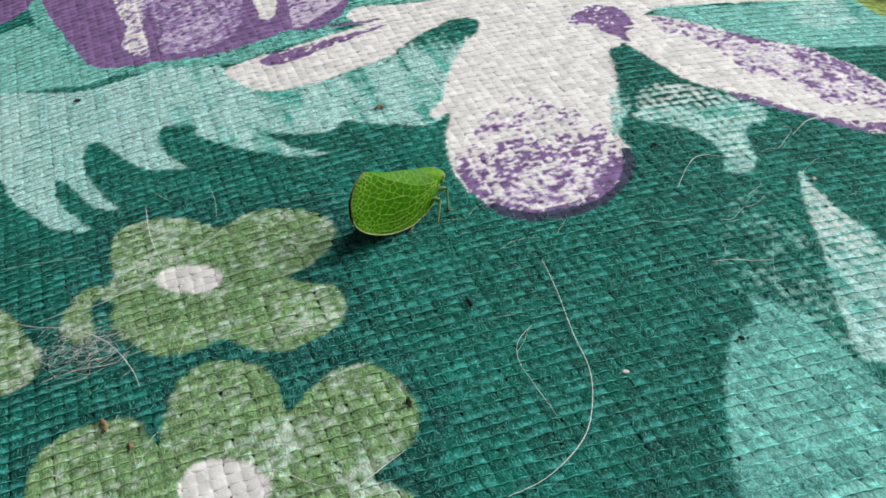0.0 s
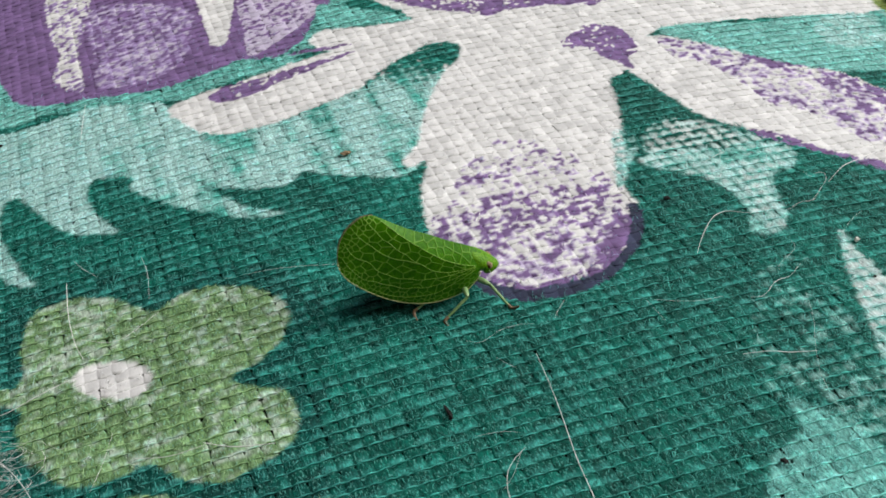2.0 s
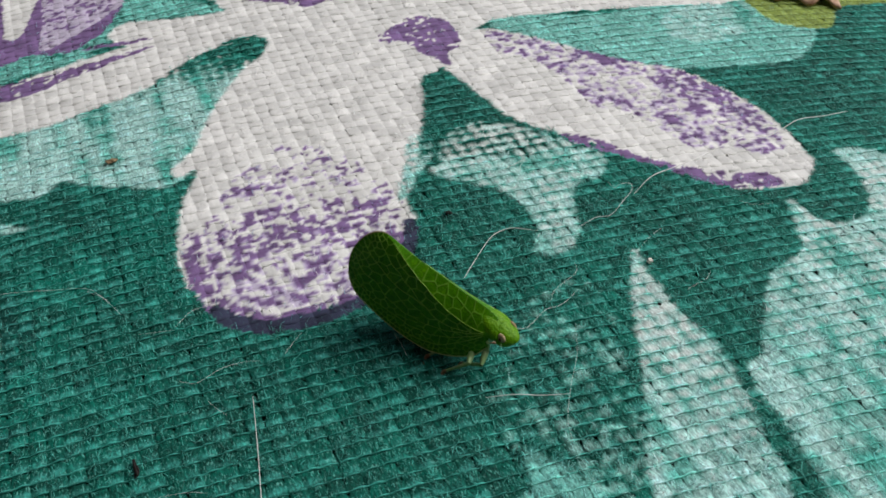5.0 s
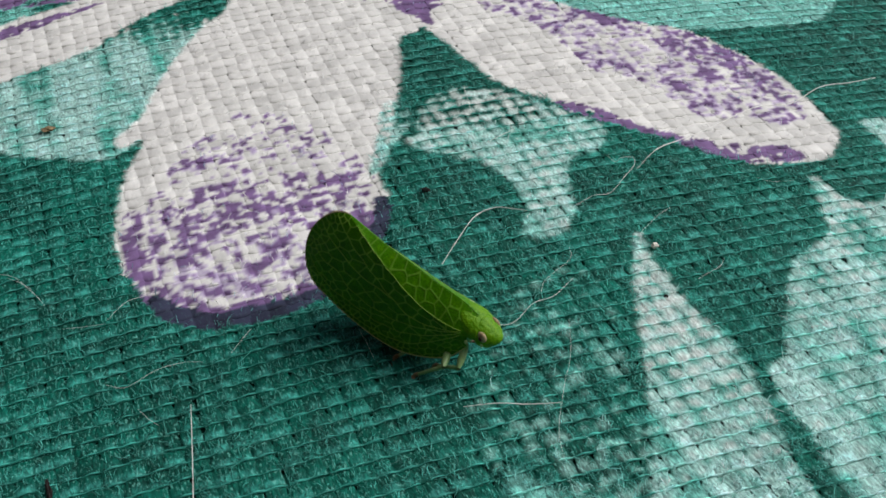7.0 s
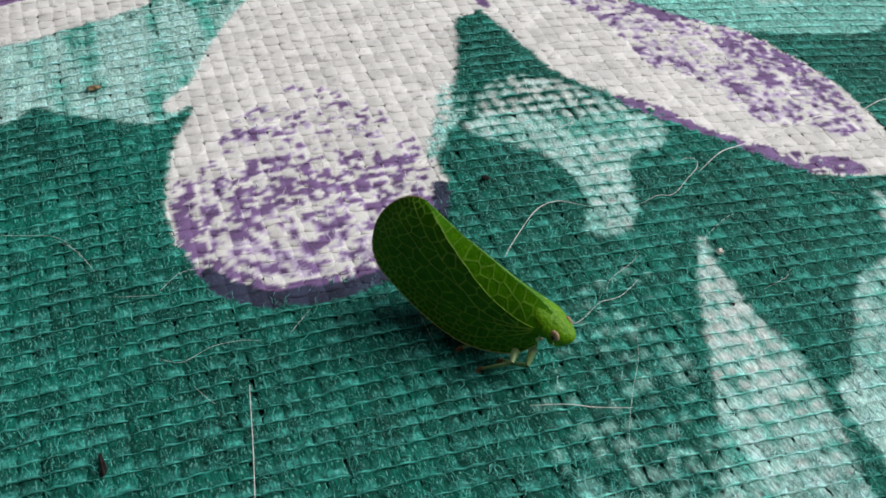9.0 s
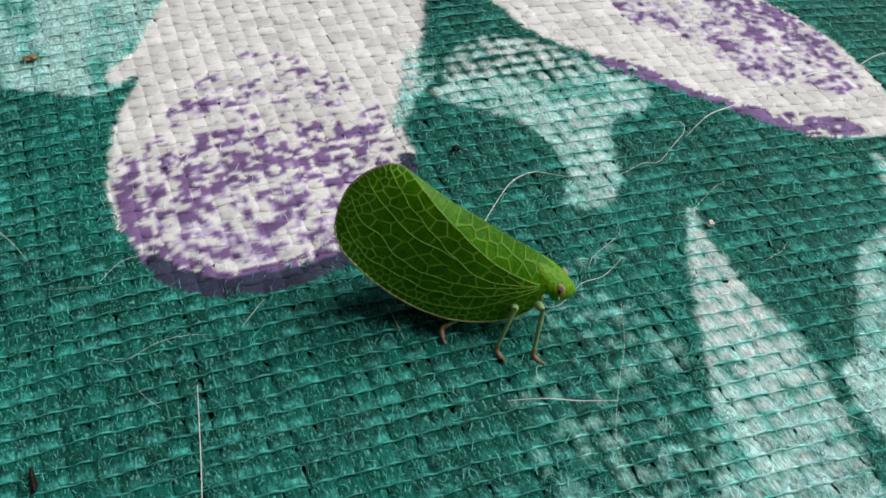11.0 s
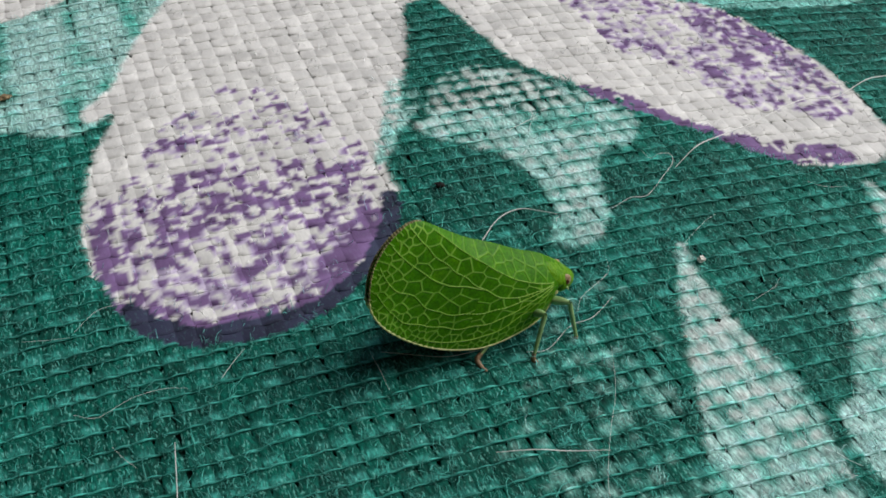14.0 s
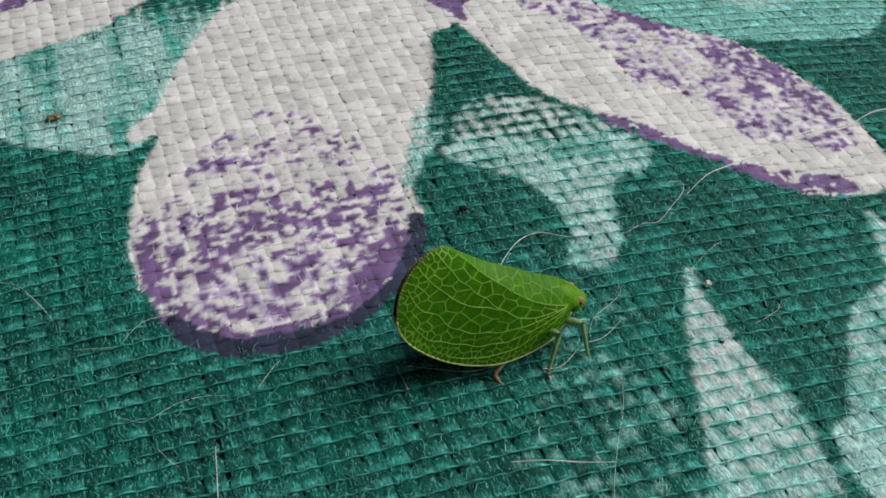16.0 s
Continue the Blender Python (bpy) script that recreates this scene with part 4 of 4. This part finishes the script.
def dry_petal():
    """A curled dry brown flake with a wavy near edge."""
    n, m = 36, 12
    s, t = np.meshgrid(np.linspace(0, 1, n), np.linspace(0, 1, m), indexing="ij")
    x = 29.6 + 8.2 * s
    y = 43.4 + 7 * t + 0.55 * np.sin(s * 17) * (1 - t) + 1.5 * (s - 0.5) ** 2
    h = 0.5 + 1.1 * np.sin(np.pi * s) * t + 0.30 * np.sin(s * 17 + 1) * (1 - t) + 0.8 * t * t
    top = np.stack([x, y, dome(x, y) + h], -1)
    me = grid_mesh("dry_petal", top, DRY_PETAL)
    ob = new("dry_petal", me)
    thick = ob.modifiers.new("thickness", "SOLIDIFY")
    thick.thickness = 0.25 * MM
    return tagged(ob, "curled dry tan petal flake with scalloped edge", "dry petal")


dry_petal()


# ---- the planthopper, facing +x, its feet at z = 0 ----
planthopper = tagged(new("planthopper"), "leaf-green planthopper with veined roof-like wings walking on the cloth", "insect")


def curve(points, x):
    p = np.array(points)
    return np.interp(x, p[:, 0], p[:, 1])


def along(points, at):
    """Places on a smooth line through the points, at shares of its length."""
    line = spline(points, 160)
    d = np.r_[0, np.cumsum(np.linalg.norm(np.diff(line, axis=0), axis=1))]
    return np.stack([np.interp(at, d / d[-1], line[:, c]) for c in range(3)], -1)


# edges of a wing: ridge, rear margin, lower margin, and the front where it meets the collar
RIDGE = [(-3.10, 0.015, 6.86), (-2.73, 0.015, 6.67), (-2.07, 0.015, 6.26), (-0.85, 0.015, 5.55), (0.4, 0.015, 5.02), (1.68, 0.015, 4.42), (3.0, 0.015, 3.90), (3.85, 0.015, 3.30)]
REAR = [(-3.10, 0.015, 6.86), (-3.45, 0.09, 6.93), (-3.90, 0.25, 6.88), (-4.50, 0.48, 6.54), (-5.0, 0.72, 6.06), (-5.34, 0.96, 5.50), (-5.51, 1.20, 4.88), (-5.56, 1.42, 4.20)]
LOWER = [(-5.56, 1.42, 4.20), (-5.42, 1.58, 3.7), (-4.99, 1.76, 3.08), (-4.2, 1.76, 2.33), (-3.26, 1.76, 1.66), (-2.28, 1.77, 1.16), (-1.29, 1.80, 0.86), (-0.03, 1.82, 0.72), (1.35, 1.62, 0.80), (2.72, 1.38, 1.26), (3.58, 0.96, 1.92)]
FRONT = [(3.85, 0.015, 3.30), (3.82, 0.55, 3.06), (3.70, 0.90, 2.58), (3.58, 0.96, 1.92)]


def crease(k):
    return 0.02 + 0.45 * k ** 1.45


def wing_place(k, v, swell=0.45):
    """Where the wing lies at a share k from rear to front and v from ridge to lower margin."""
    k, v = np.broadcast_arrays(np.asarray(k, float), np.asarray(v, float))
    a, b = k[..., None], v[..., None]
    top, low, rear, front = (along(line, at.ravel()).reshape(*at.shape, 3) for line, at in ((RIDGE, k), (LOWER, k), (REAR, v), (FRONT, v)))
    t0, t1, l0, l1 = (np.array(p) for p in (RIDGE[0], RIDGE[-1], LOWER[0], LOWER[-1]))
    p = (1 - b) * top + b * low + (1 - a) * rear + a * front - ((1 - a) * (1 - b) * t0 + a * (1 - b) * t1 + (1 - a) * b * l0 + a * b * l1)
    c = crease(k)
    p[..., 1] += swell * np.sin(np.pi * k) ** 0.8 * np.where(v < c, v / c, 1 - (v - c) / (1 - c))
    return p


# main veins: share along the wing from rear to front, and from ridge to lower margin
MAIN_VEINS = [
    [(0.03, 0.17), (0.12, 0.21), (0.22, 0.26), (0.36, 0.31), (0.50, 0.39), (0.60, 0.45), (0.72, 0.50), (0.95, 0.47)],
    [(0.03, 0.40), (0.22, 0.43), (0.34, 0.45), (0.45, 0.42), (0.54, 0.42)],
    [(0.03, 0.61), (0.13, 0.66), (0.22, 0.63), (0.35, 0.68), (0.50, 0.66), (0.72, 0.58), (0.95, 0.47)],
    [(0.06, 0.80), (0.22, 0.86), (0.36, 0.81), (0.50, 0.79), (0.72, 0.69), (0.95, 0.50)],
    [(0.35, 0.95), (0.50, 0.92), (0.60, 0.88), (0.72, 0.82), (0.95, 0.55)],
]


def vein_line(points, count=80):
    """Shares along and across the wing of a gently wavering vein."""
    line = spline(points, count)
    sway = (0.008 if len(points) != 5 else 0.003) * np.sin(line[:, 0] * 47 + points[0][1] * 20) * np.sin(np.pi * np.linspace(0, 1, count))
    return line[:, 0], np.clip(line[:, 1] + sway, 0, 1)


def venation(pts, k, v, seed):
    """How strongly each place of the wing belongs to the net of veins, and to the main veins."""
    rng = np.random.default_rng(seed)
    p = pts[..., [0, 2]].reshape(-1, 2)
    kk, vv = k.ravel(), v.ravel()
    root = np.array([3.7, 2.6])
    fold = crease(kk)
    sector = (vv > fold).astype(int)
    main = np.full(len(p), 9.0)
    for points in MAIN_VEINS:
        lk, lv = vein_line(points)
        order = np.argsort(lk)
        covered = (kk > lk.min()) & (kk < lk.max())
        sector += ((vv > np.interp(kk, lk[order], lv[order])) & covered) * 1
        q = wing_place(lk, lv, 0.0)[:, [0, 2]]
        for at in np.array_split(np.arange(len(p)), 8):
            main[at] = np.minimum(main[at], np.sqrt(((p[at, None] - q[None]) ** 2).sum(2)).min(1))
    fold_line = wing_place(np.linspace(0.1, 0.95, 80), crease(np.linspace(0.1, 0.95, 80)), 0.0)[:, [0, 2]]
    for at in np.array_split(np.arange(len(p)), 8):
        main[at] = np.minimum(main[at], np.sqrt(((p[at, None] - fold_line[None]) ** 2).sum(2)).min(1) + 0.015)
    # cells: long and narrow towards the root, small and round along the margins
    far = np.linalg.norm(p - root, axis=1)
    margin = np.minimum((1 - vv) * 4.5, kk * 8.0)
    wide = 0.28 + 0.24 * smoothstep(0.2, 1.7, margin) * smoothstep(0.8, 4.5, far)
    long = wide * (1.10 + 0.45 * smoothstep(0.5, 1.6, margin) + 0.55 * smoothstep(5.0, 2.0, far))
    wide, long = np.where(vv < fold, 0.34, wide), np.where(vv < fold, 0.62, long)

    def apart(at, sites):
        d = p[at, None] - p[None, sites]
        ray = (p[sites] - root) / (far[sites, None] + 1e-6)
        r = (d * ray[None]).sum(2) / long[sites]
        t = (d[..., 0] * -ray[None, :, 1] + d[..., 1] * ray[None, :, 0]) / wide[sites]
        return np.sqrt(r * r + t * t) + 50 * (sector[at, None] != sector[None, sites])

    picks = rng.permutation(len(p))[:5000]
    sites = [picks[0]]
    for at in picks[1:]:
        if apart(np.array([at]), np.array(sites)).min() > 0.86:
            sites.append(at)
    sites = np.array(sites)
    sample = picks[:4000]
    for _ in range(4):  # even the cells out
        owner = apart(sample, sites).argmin(1)
        for n in range(len(sites)):
            own = sample[owner == n]
            if len(own) > 2:
                sites[n] = own[((p[own] - p[own].mean(0)) ** 2).sum(1).argmin()]
    near = np.zeros(len(p))
    for at in np.array_split(np.arange(len(p)), 24):
        d = apart(at, sites)
        two = np.partition(d, 1, axis=1)[:, :2]
        size = np.sqrt(wide[at] * long[at])
        near[at] = np.where(two[:, 1] < 40, 0.5 * (two[:, 1] - two[:, 0]) * size, 1.0)
    fade = 0.55 + 0.6 * value_noise(p[:, 0] / 0.5, p[:, 1] / 0.5, 51)
    net = smoothstep(0.040, 0.010, near) * fade * np.where(vv < fold, 0.32, 0.62) * smoothstep(0.25, 1.2, far + 0.2)
    stem = smoothstep(0.048, 0.014, main) * (0.65 + 0.35 * value_noise(p[:, 0] / 0.7, p[:, 1] / 0.7, 52)) * 0.85
    strength = np.clip(np.maximum(net, stem), 0, 1)
    ridge = np.clip(np.maximum(smoothstep(0.055, 0.01, near) * 0.8, smoothstep(0.06, 0.015, main)), 0, 1)
    return np.stack([strength, ridge, 0 * ridge, 0 * ridge + 1], -1)


def wing(side, name):
    flip = np.array([1.0, side, 1.0])
    swell = 0.45 if side < 0 else 0.05  # the left wing lies flatter

    def tucked(p, k):
        """The tip of the left wing lies folded against the right one."""
        if side > 0:
            p = p.copy()
            p[..., 1] *= 1 - 1.72 * (1 - smoothstep(0.0, 0.42, k))
        return p

    k, v = np.meshgrid(np.linspace(0, 1, 330 if side < 0 else 170) ** 1.1, np.linspace(0, 1, 220 if side < 0 else 110), indexing="ij")
    pts = tucked(wing_place(k, v, swell), k)
    net = venation(wing_place(k, v, 0.0), k, v, 5 + side)
    pts = pts * flip
    if side > 0:
        pts, net = pts[:, ::-1], net.reshape(*k.shape, 4)[:, ::-1]
    me = grid_mesh(name, pts, WING)
    put_attribute(me, "vein", "FLOAT_COLOR", net.reshape(-1, 4))
    ob = part(name, me, planthopper, "green wing with a net of pale veins")
    thick = ob.modifiers.new("thickness", "SOLIDIFY")
    thick.thickness, thick.offset = 0.05 * MM, 0.0
    s = np.linspace(0, 1, 280)
    beads = 1 + 0.35 * np.sin(s * 210) * smoothstep(0.55, 0.3, s)  # the rim is notched towards the tail
    part("wing_rim", grid_mesh("wing_rim", tube(tucked(along(LOWER, s), s) * flip, 0.050 * beads, 6), RIM, closed=True), ob, "pale yellow wing edge")
    part("wing_rim", grid_mesh("wing_rim", tube(tucked(along(REAR, s), 0 * s) * flip, 0.042 * (1 + 0.3 * np.sin(s * 190)), 6), DARK_RIM, closed=True), ob, "brown-dotted rear wing edge")
    for points in MAIN_VEINS + [[(q, float(crease(q))) for q in (0.12, 0.3, 0.5, 0.7, 0.95)]]:
        q, at = vein_line(points, 50)
        vein = tucked(wing_place(q, at, swell) + (0, 0.034, 0.01), q) * flip
        part("vein", grid_mesh("vein", tube(vein, np.interp(q, [0, 1], [0.008, 0.018]), 5), VEIN, closed=True), ob)
    return ob


wing(-1, "right_wing")
wing(1, "left_wing")


def loft(sections, sides=20, count=18):
    """A closed body through rings given as x, centre height, half width, half height."""
    s = spline(sections, count)
    w = np.linspace(0, 2 * np.pi, sides, endpoint=False)
    return np.stack([s[:, :1] + 0 * w, s[:, 2:3] * np.cos(w), s[:, 1:2] + s[:, 3:4] * np.sin(w)], -1)


part("abdomen", grid_mesh("abdomen", loft([(-3.6, 2.2, 0.05, 0.05), (-2.8, 2.2, 0.7, 0.8), (0, 2.0, 1.2, 1.15), (2.0, 2.2, 1.25, 1.25), (3.3, 2.5, 0.9, 1.0), (3.9, 2.5, 0.1, 0.1)]), LIMB, closed=True), planthopper)
part("pronotum", grid_mesh("pronotum", loft([(2.7, 3.5, 0.08, 0.25), (3.2, 2.98, 0.70, 0.70), (3.65, 2.72, 0.86, 0.70), (4.0, 2.62, 0.80, 0.58), (4.15, 2.58, 0.70, 0.48), (4.2, 2.6, 0.05, 0.05)], 28, 30), GREEN_SKIN, closed=True), planthopper, "bright green collar plate behind the head")
head = part("head", grid_mesh("head", loft([(3.9, 2.58, 0.05, 0.05), (4.0, 2.48, 0.74, 0.70), (4.4, 2.32, 0.69, 0.62), (4.72, 2.28, 0.50, 0.40), (4.95, 2.28, 0.25, 0.20), (5.03, 2.27, 0.02, 0.02)], 28, 30), GREEN_SKIN, closed=True), planthopper, "blunt cone-shaped green head")


def ball(name, centre, size, mat, parent, label=""):
    bm = bmesh.new()
    bmesh.ops.create_uvsphere(bm, u_segments=18, v_segments=12, radius=1)
    for v in bm.verts:
        v.co = (Vector((v.co.x * size[0], v.co.y * size[1], v.co.z * size[2])) + Vector(centre)) * MM
    me = bpy.data.meshes.new(name)
    bm.to_mesh(me)
    bm.free()
    me.materials.append(mat)
    me.shade_smooth()
    return part(name, me, parent, label)


for side in (-1, 1):
    eyeball = ball("eye", (4.28, side * 0.54, 2.52), (0.30, 0.17, 0.37), EYE, head, "pinkish oval eye")
    ball("pupil", (4.31, side * 0.690, 2.56), (0.10, 0.05, 0.15), PUPIL, head, "dark red eye centre")
    ball("tegula", (3.62, side * 0.96, 2.32), (0.13, 0.05, 0.15), RIM, planthopper, "pale shoulder scale")
    feeler = spline([(4.28, side * 0.58, 2.35), (4.36, side * 0.72, 2.24), (4.42, side * 0.80, 2.18)], 8)
    part("antenna", grid_mesh("antenna", tube(feeler, np.linspace(0.09, 0.02, 8), 6), LIMB, closed=True), head)

FEMUR, TIBIA = 1.25, 2.10
HIPS = {"front_leg": (3.35, 0.62, 1.75), "middle_leg": (2.55, 0.95, 1.45), "hind_leg": (0.5, 0.3, 1.2)}


def leg(name):
    """Thigh along +x from the hip, and shin with a brown foot on it."""
    s = np.linspace(0, 1, 9)
    thigh = grid_mesh("thigh", tube(np.c_[FEMUR * s, 0 * s, 0 * s], 0.06 + 0.14 * np.sin(np.pi * np.clip(0.12 + 0.80 * s, 0, 1)), 8), LIMB, closed=True)
    limb = part(name, thigh, planthopper, "pale green leg with brown foot")
    shin_line = np.c_[TIBIA * s, 0 * s, 0 * s]
    me = grid_mesh("shin", tube(shin_line, 0.115 - 0.035 * s, 8), LIMB, closed=True)
    shin = part("shin", me, limb)
    foot_line = np.array([(TIBIA - 0.28, 0, 0), (TIBIA + 0.03, 0.02, 0), (TIBIA + 0.14, 0.20, 0.0), (TIBIA + 0.18, 0.46, 0.02), (TIBIA + 0.18, 0.74, 0.02)])
    foot_mesh = grid_mesh("foot", tube(spline(foot_line, 10), np.array([0.09, 0.115, 0.125, 0.11, 0.12, 0.10, 0.11, 0.08, 0.09, 0.035]), 7), TARSUS, closed=True)
    bm = bmesh.new()
    bm.from_mesh(me)
    old = len(bm.faces)
    bm.from_mesh(foot_mesh)
    bm.faces.ensure_lookup_table()
    for f in bm.faces[old:]:
        f.material_index = 1
    bm.to_mesh(me)
    bm.free()
    me.materials.append(TARSUS)
    me.shade_smooth()
    return limb, shin


LEGS = {(name, side): leg(name) for name in HIPS for side in (-1, 1)}


def frame_along(axis, hint):
    """A turn whose x runs along the axis and whose y leans towards the hint."""
    x = Vector(axis).normalized()
    z = x.cross(Vector(hint)).normalized()
    return Matrix((x, z.cross(x), z)).transposed()


def leg_poses(name, side, foot):
    """Poses of thigh and shin so that the foot stands at a place in the insect's space."""
    hip = Vector(HIPS[name])
    hip.y *= side
    goal = Vector(foot)
    reach = goal - hip
    d = min(max(reach.length, 0.8), FEMUR + TIBIA - 0.05)
    reach = reach.normalized()
    c = (FEMUR ** 2 + d * d - TIBIA ** 2) / (2 * FEMUR * d)
    back = min(max((hip.x - goal.x - 0.3) / 0.9, 0.0), 1.0) if name != "hind_leg" else 0.0
    out = Vector((0.35 if name == "front_leg" else 0.0, 0.55 * side, 1.0)).lerp(Vector((1.0, 0.15 * side, 0.6)), back)  # a foot set back pushes the knee ahead
    out = (out - reach * out.dot(reach)).normalized()
    if side > 0 and name != "hind_leg":
        out = Vector((-1.0, 0.3, 0.0))
        out = (out - reach * out.dot(reach)).normalized()
    if name == "hind_leg":
        out = Vector((1.0, 0.0, 0.6))
        out = (out - reach * out.dot(reach)).normalized()
    knee = hip + FEMUR * (reach * c + out * math.sqrt(max(0.0, 1 - c * c)))
    thigh = frame_along(knee - hip, (0, 0, 1)).to_4x4()
    thigh.translation = hip * MM
    end = hip + reach * d
    shin = frame_along(end - knee, (0.8, 0.5 * side, 0)).to_4x4()
    shin.translation = knee * MM
    return thigh, thigh.inverted() @ shin


# time, then x, y and heading on the cloth, nose down and lean to its right
PACE = [
    (0.0, -18.46, -6.61, 46.6, -4.5, 7.1),
    (0.5, -17.30, -6.45, 29.7, -2.9, 3.7),
    (1.0, -16.72, -6.50, 19.3, 1.3, 1.3),
    (1.5, -15.83, -6.48, 7.8, 0.3, 1.6),
    (2.0, -14.30, -5.97, 7.0, -0.5, 1.5),
    (2.5, -10.06, -5.29, 4.2, -4.6, 2.1),
    (3.0, -5.43, -5.00, -2.1, -2.8, 0.2),
    (3.5, -1.82, -5.35, -9.1, -0.6, 2.2),
    (4.0, 1.96, -6.36, -21.0, -4.9, 4.1),
    (4.5, 2.84, -6.80, -27.9, -4.3, 5.5),
    (5.0, 3.81, -7.23, -33.5, -4.4, 6.2),
    (9.0, 3.81, -7.23, -33.5, -4.4, 6.2),
    (11.5, 3.63, -5.88, 3.3, 5.1, -3.6),
    (12.0, 3.80, -5.29, 13.8, 2.8, 1.3),
    (12.5, 4.03, -5.14, 18.5, 1.8, -1.4),
    (13.0, 4.60, -5.10, 25.6, 6.0, 0.8),
    (16.0, 4.60, -5.10, 25.6, 6.0, 0.8),
]
# time, then the standing places of the near front and middle feet
STEPS = [
    (0.0, 3.8, -1.9, 1.9, -2.7), (0.5, 3.3, -1.6, 1.7, -2.4), (1.0, 3.7, -1.5, 1.4, -2.2), (1.5, 2.9, -1.6, 2.0, -2.2), (2.0, 5.6, -2.2, 1.2, -3.0),
    (2.5, 4.7, -2.2, 2.0, -2.9), (3.0, 3.9, -2.0, 2.8, -3.4), (3.5, 3.7, -1.8, 2.4, -2.6), (4.0, 3.3, -1.5, 1.6, -2.5), (4.5, 2.6, -1.5, 1.1, -2.5),
    (5.0, 1.8, -1.4, 1.3, -2.4), (9.0, 1.8, -1.4, 1.3, -2.4), (9.8, 1.9, -1.5, 1.5, -2.5), (10.6, 4.0, -2.2, 1.9, -2.5), (11.5, 3.4, -2.4, 2.4, -2.5),
    (12.0, 5.0, -1.6, 1.5, -3.3), (12.5, 4.95, -1.8, 0.8, -3.5), (13.0, 4.6, -2.1, 2.1, -2.6), (16.0, 4.6, -2.1, 2.1, -2.6),
]


def motions():
    spots = []
    for t, x, y, heading, nose, lean in PACE:
        spots.append((t, pose(x * MM, y * MM, dome(x, y) * MM + 0.00012, lean, nose, heading)))
    walk(planthopper, spots)
    gait = {}
    for t, fx, fy, mx, my in STEPS:
        gait.setdefault(("front_leg", -1), []).append((t, fx, fy, 0.0))
        gait.setdefault(("middle_leg", -1), []).append((t, mx, my, 0.0))
        swing = 0.5 * math.sin(t * 7) if t < 5 else 0.0
        gait.setdefault(("front_leg", 1), []).append((t, 1.9 - swing, 0.8, 0.0))
        gait.setdefault(("middle_leg", 1), []).append((t, 1.6 + swing, 1.2, 0.0))
        gait.setdefault(("hind_leg", -1), []).append((t, -0.3 - swing, -1.9, 0.0))
        gait.setdefault(("hind_leg", 1), []).append((t, -0.3 + swing, 1.9, 0.0))
    for key, stands in gait.items():
        rows_of = []
        for a, b in zip(stands, stands[1:] + stands[-1:]):
            rows_of.append(a)
            if a[1:] != b[1:] and b[0] - a[0] < 0.6:  # the foot lifts between two stands
                rows_of.append(((a[0] + b[0]) / 2, (a[1] + b[1]) / 2, (a[2] + b[2]) / 2, 0.35))
        limb, shin = LEGS[key]
        poses = [(t, *leg_poses(*key, (x, y, z + 0.20))) for t, x, y, z in rows_of]
        walk(limb, [(t, a) for t, a, b in poses])
        walk(shin, [(t, b) for t, a, b in poses])


# ---- the threads of the cover ----
for i, (lo, hi) in columns:
    part("warp_thread", warp_thread(i, lo, hi), cushion)
for k, (lo, hi) in rows:
    part("weft_thread", weft_thread(k, lo, hi), cushion)

motions()
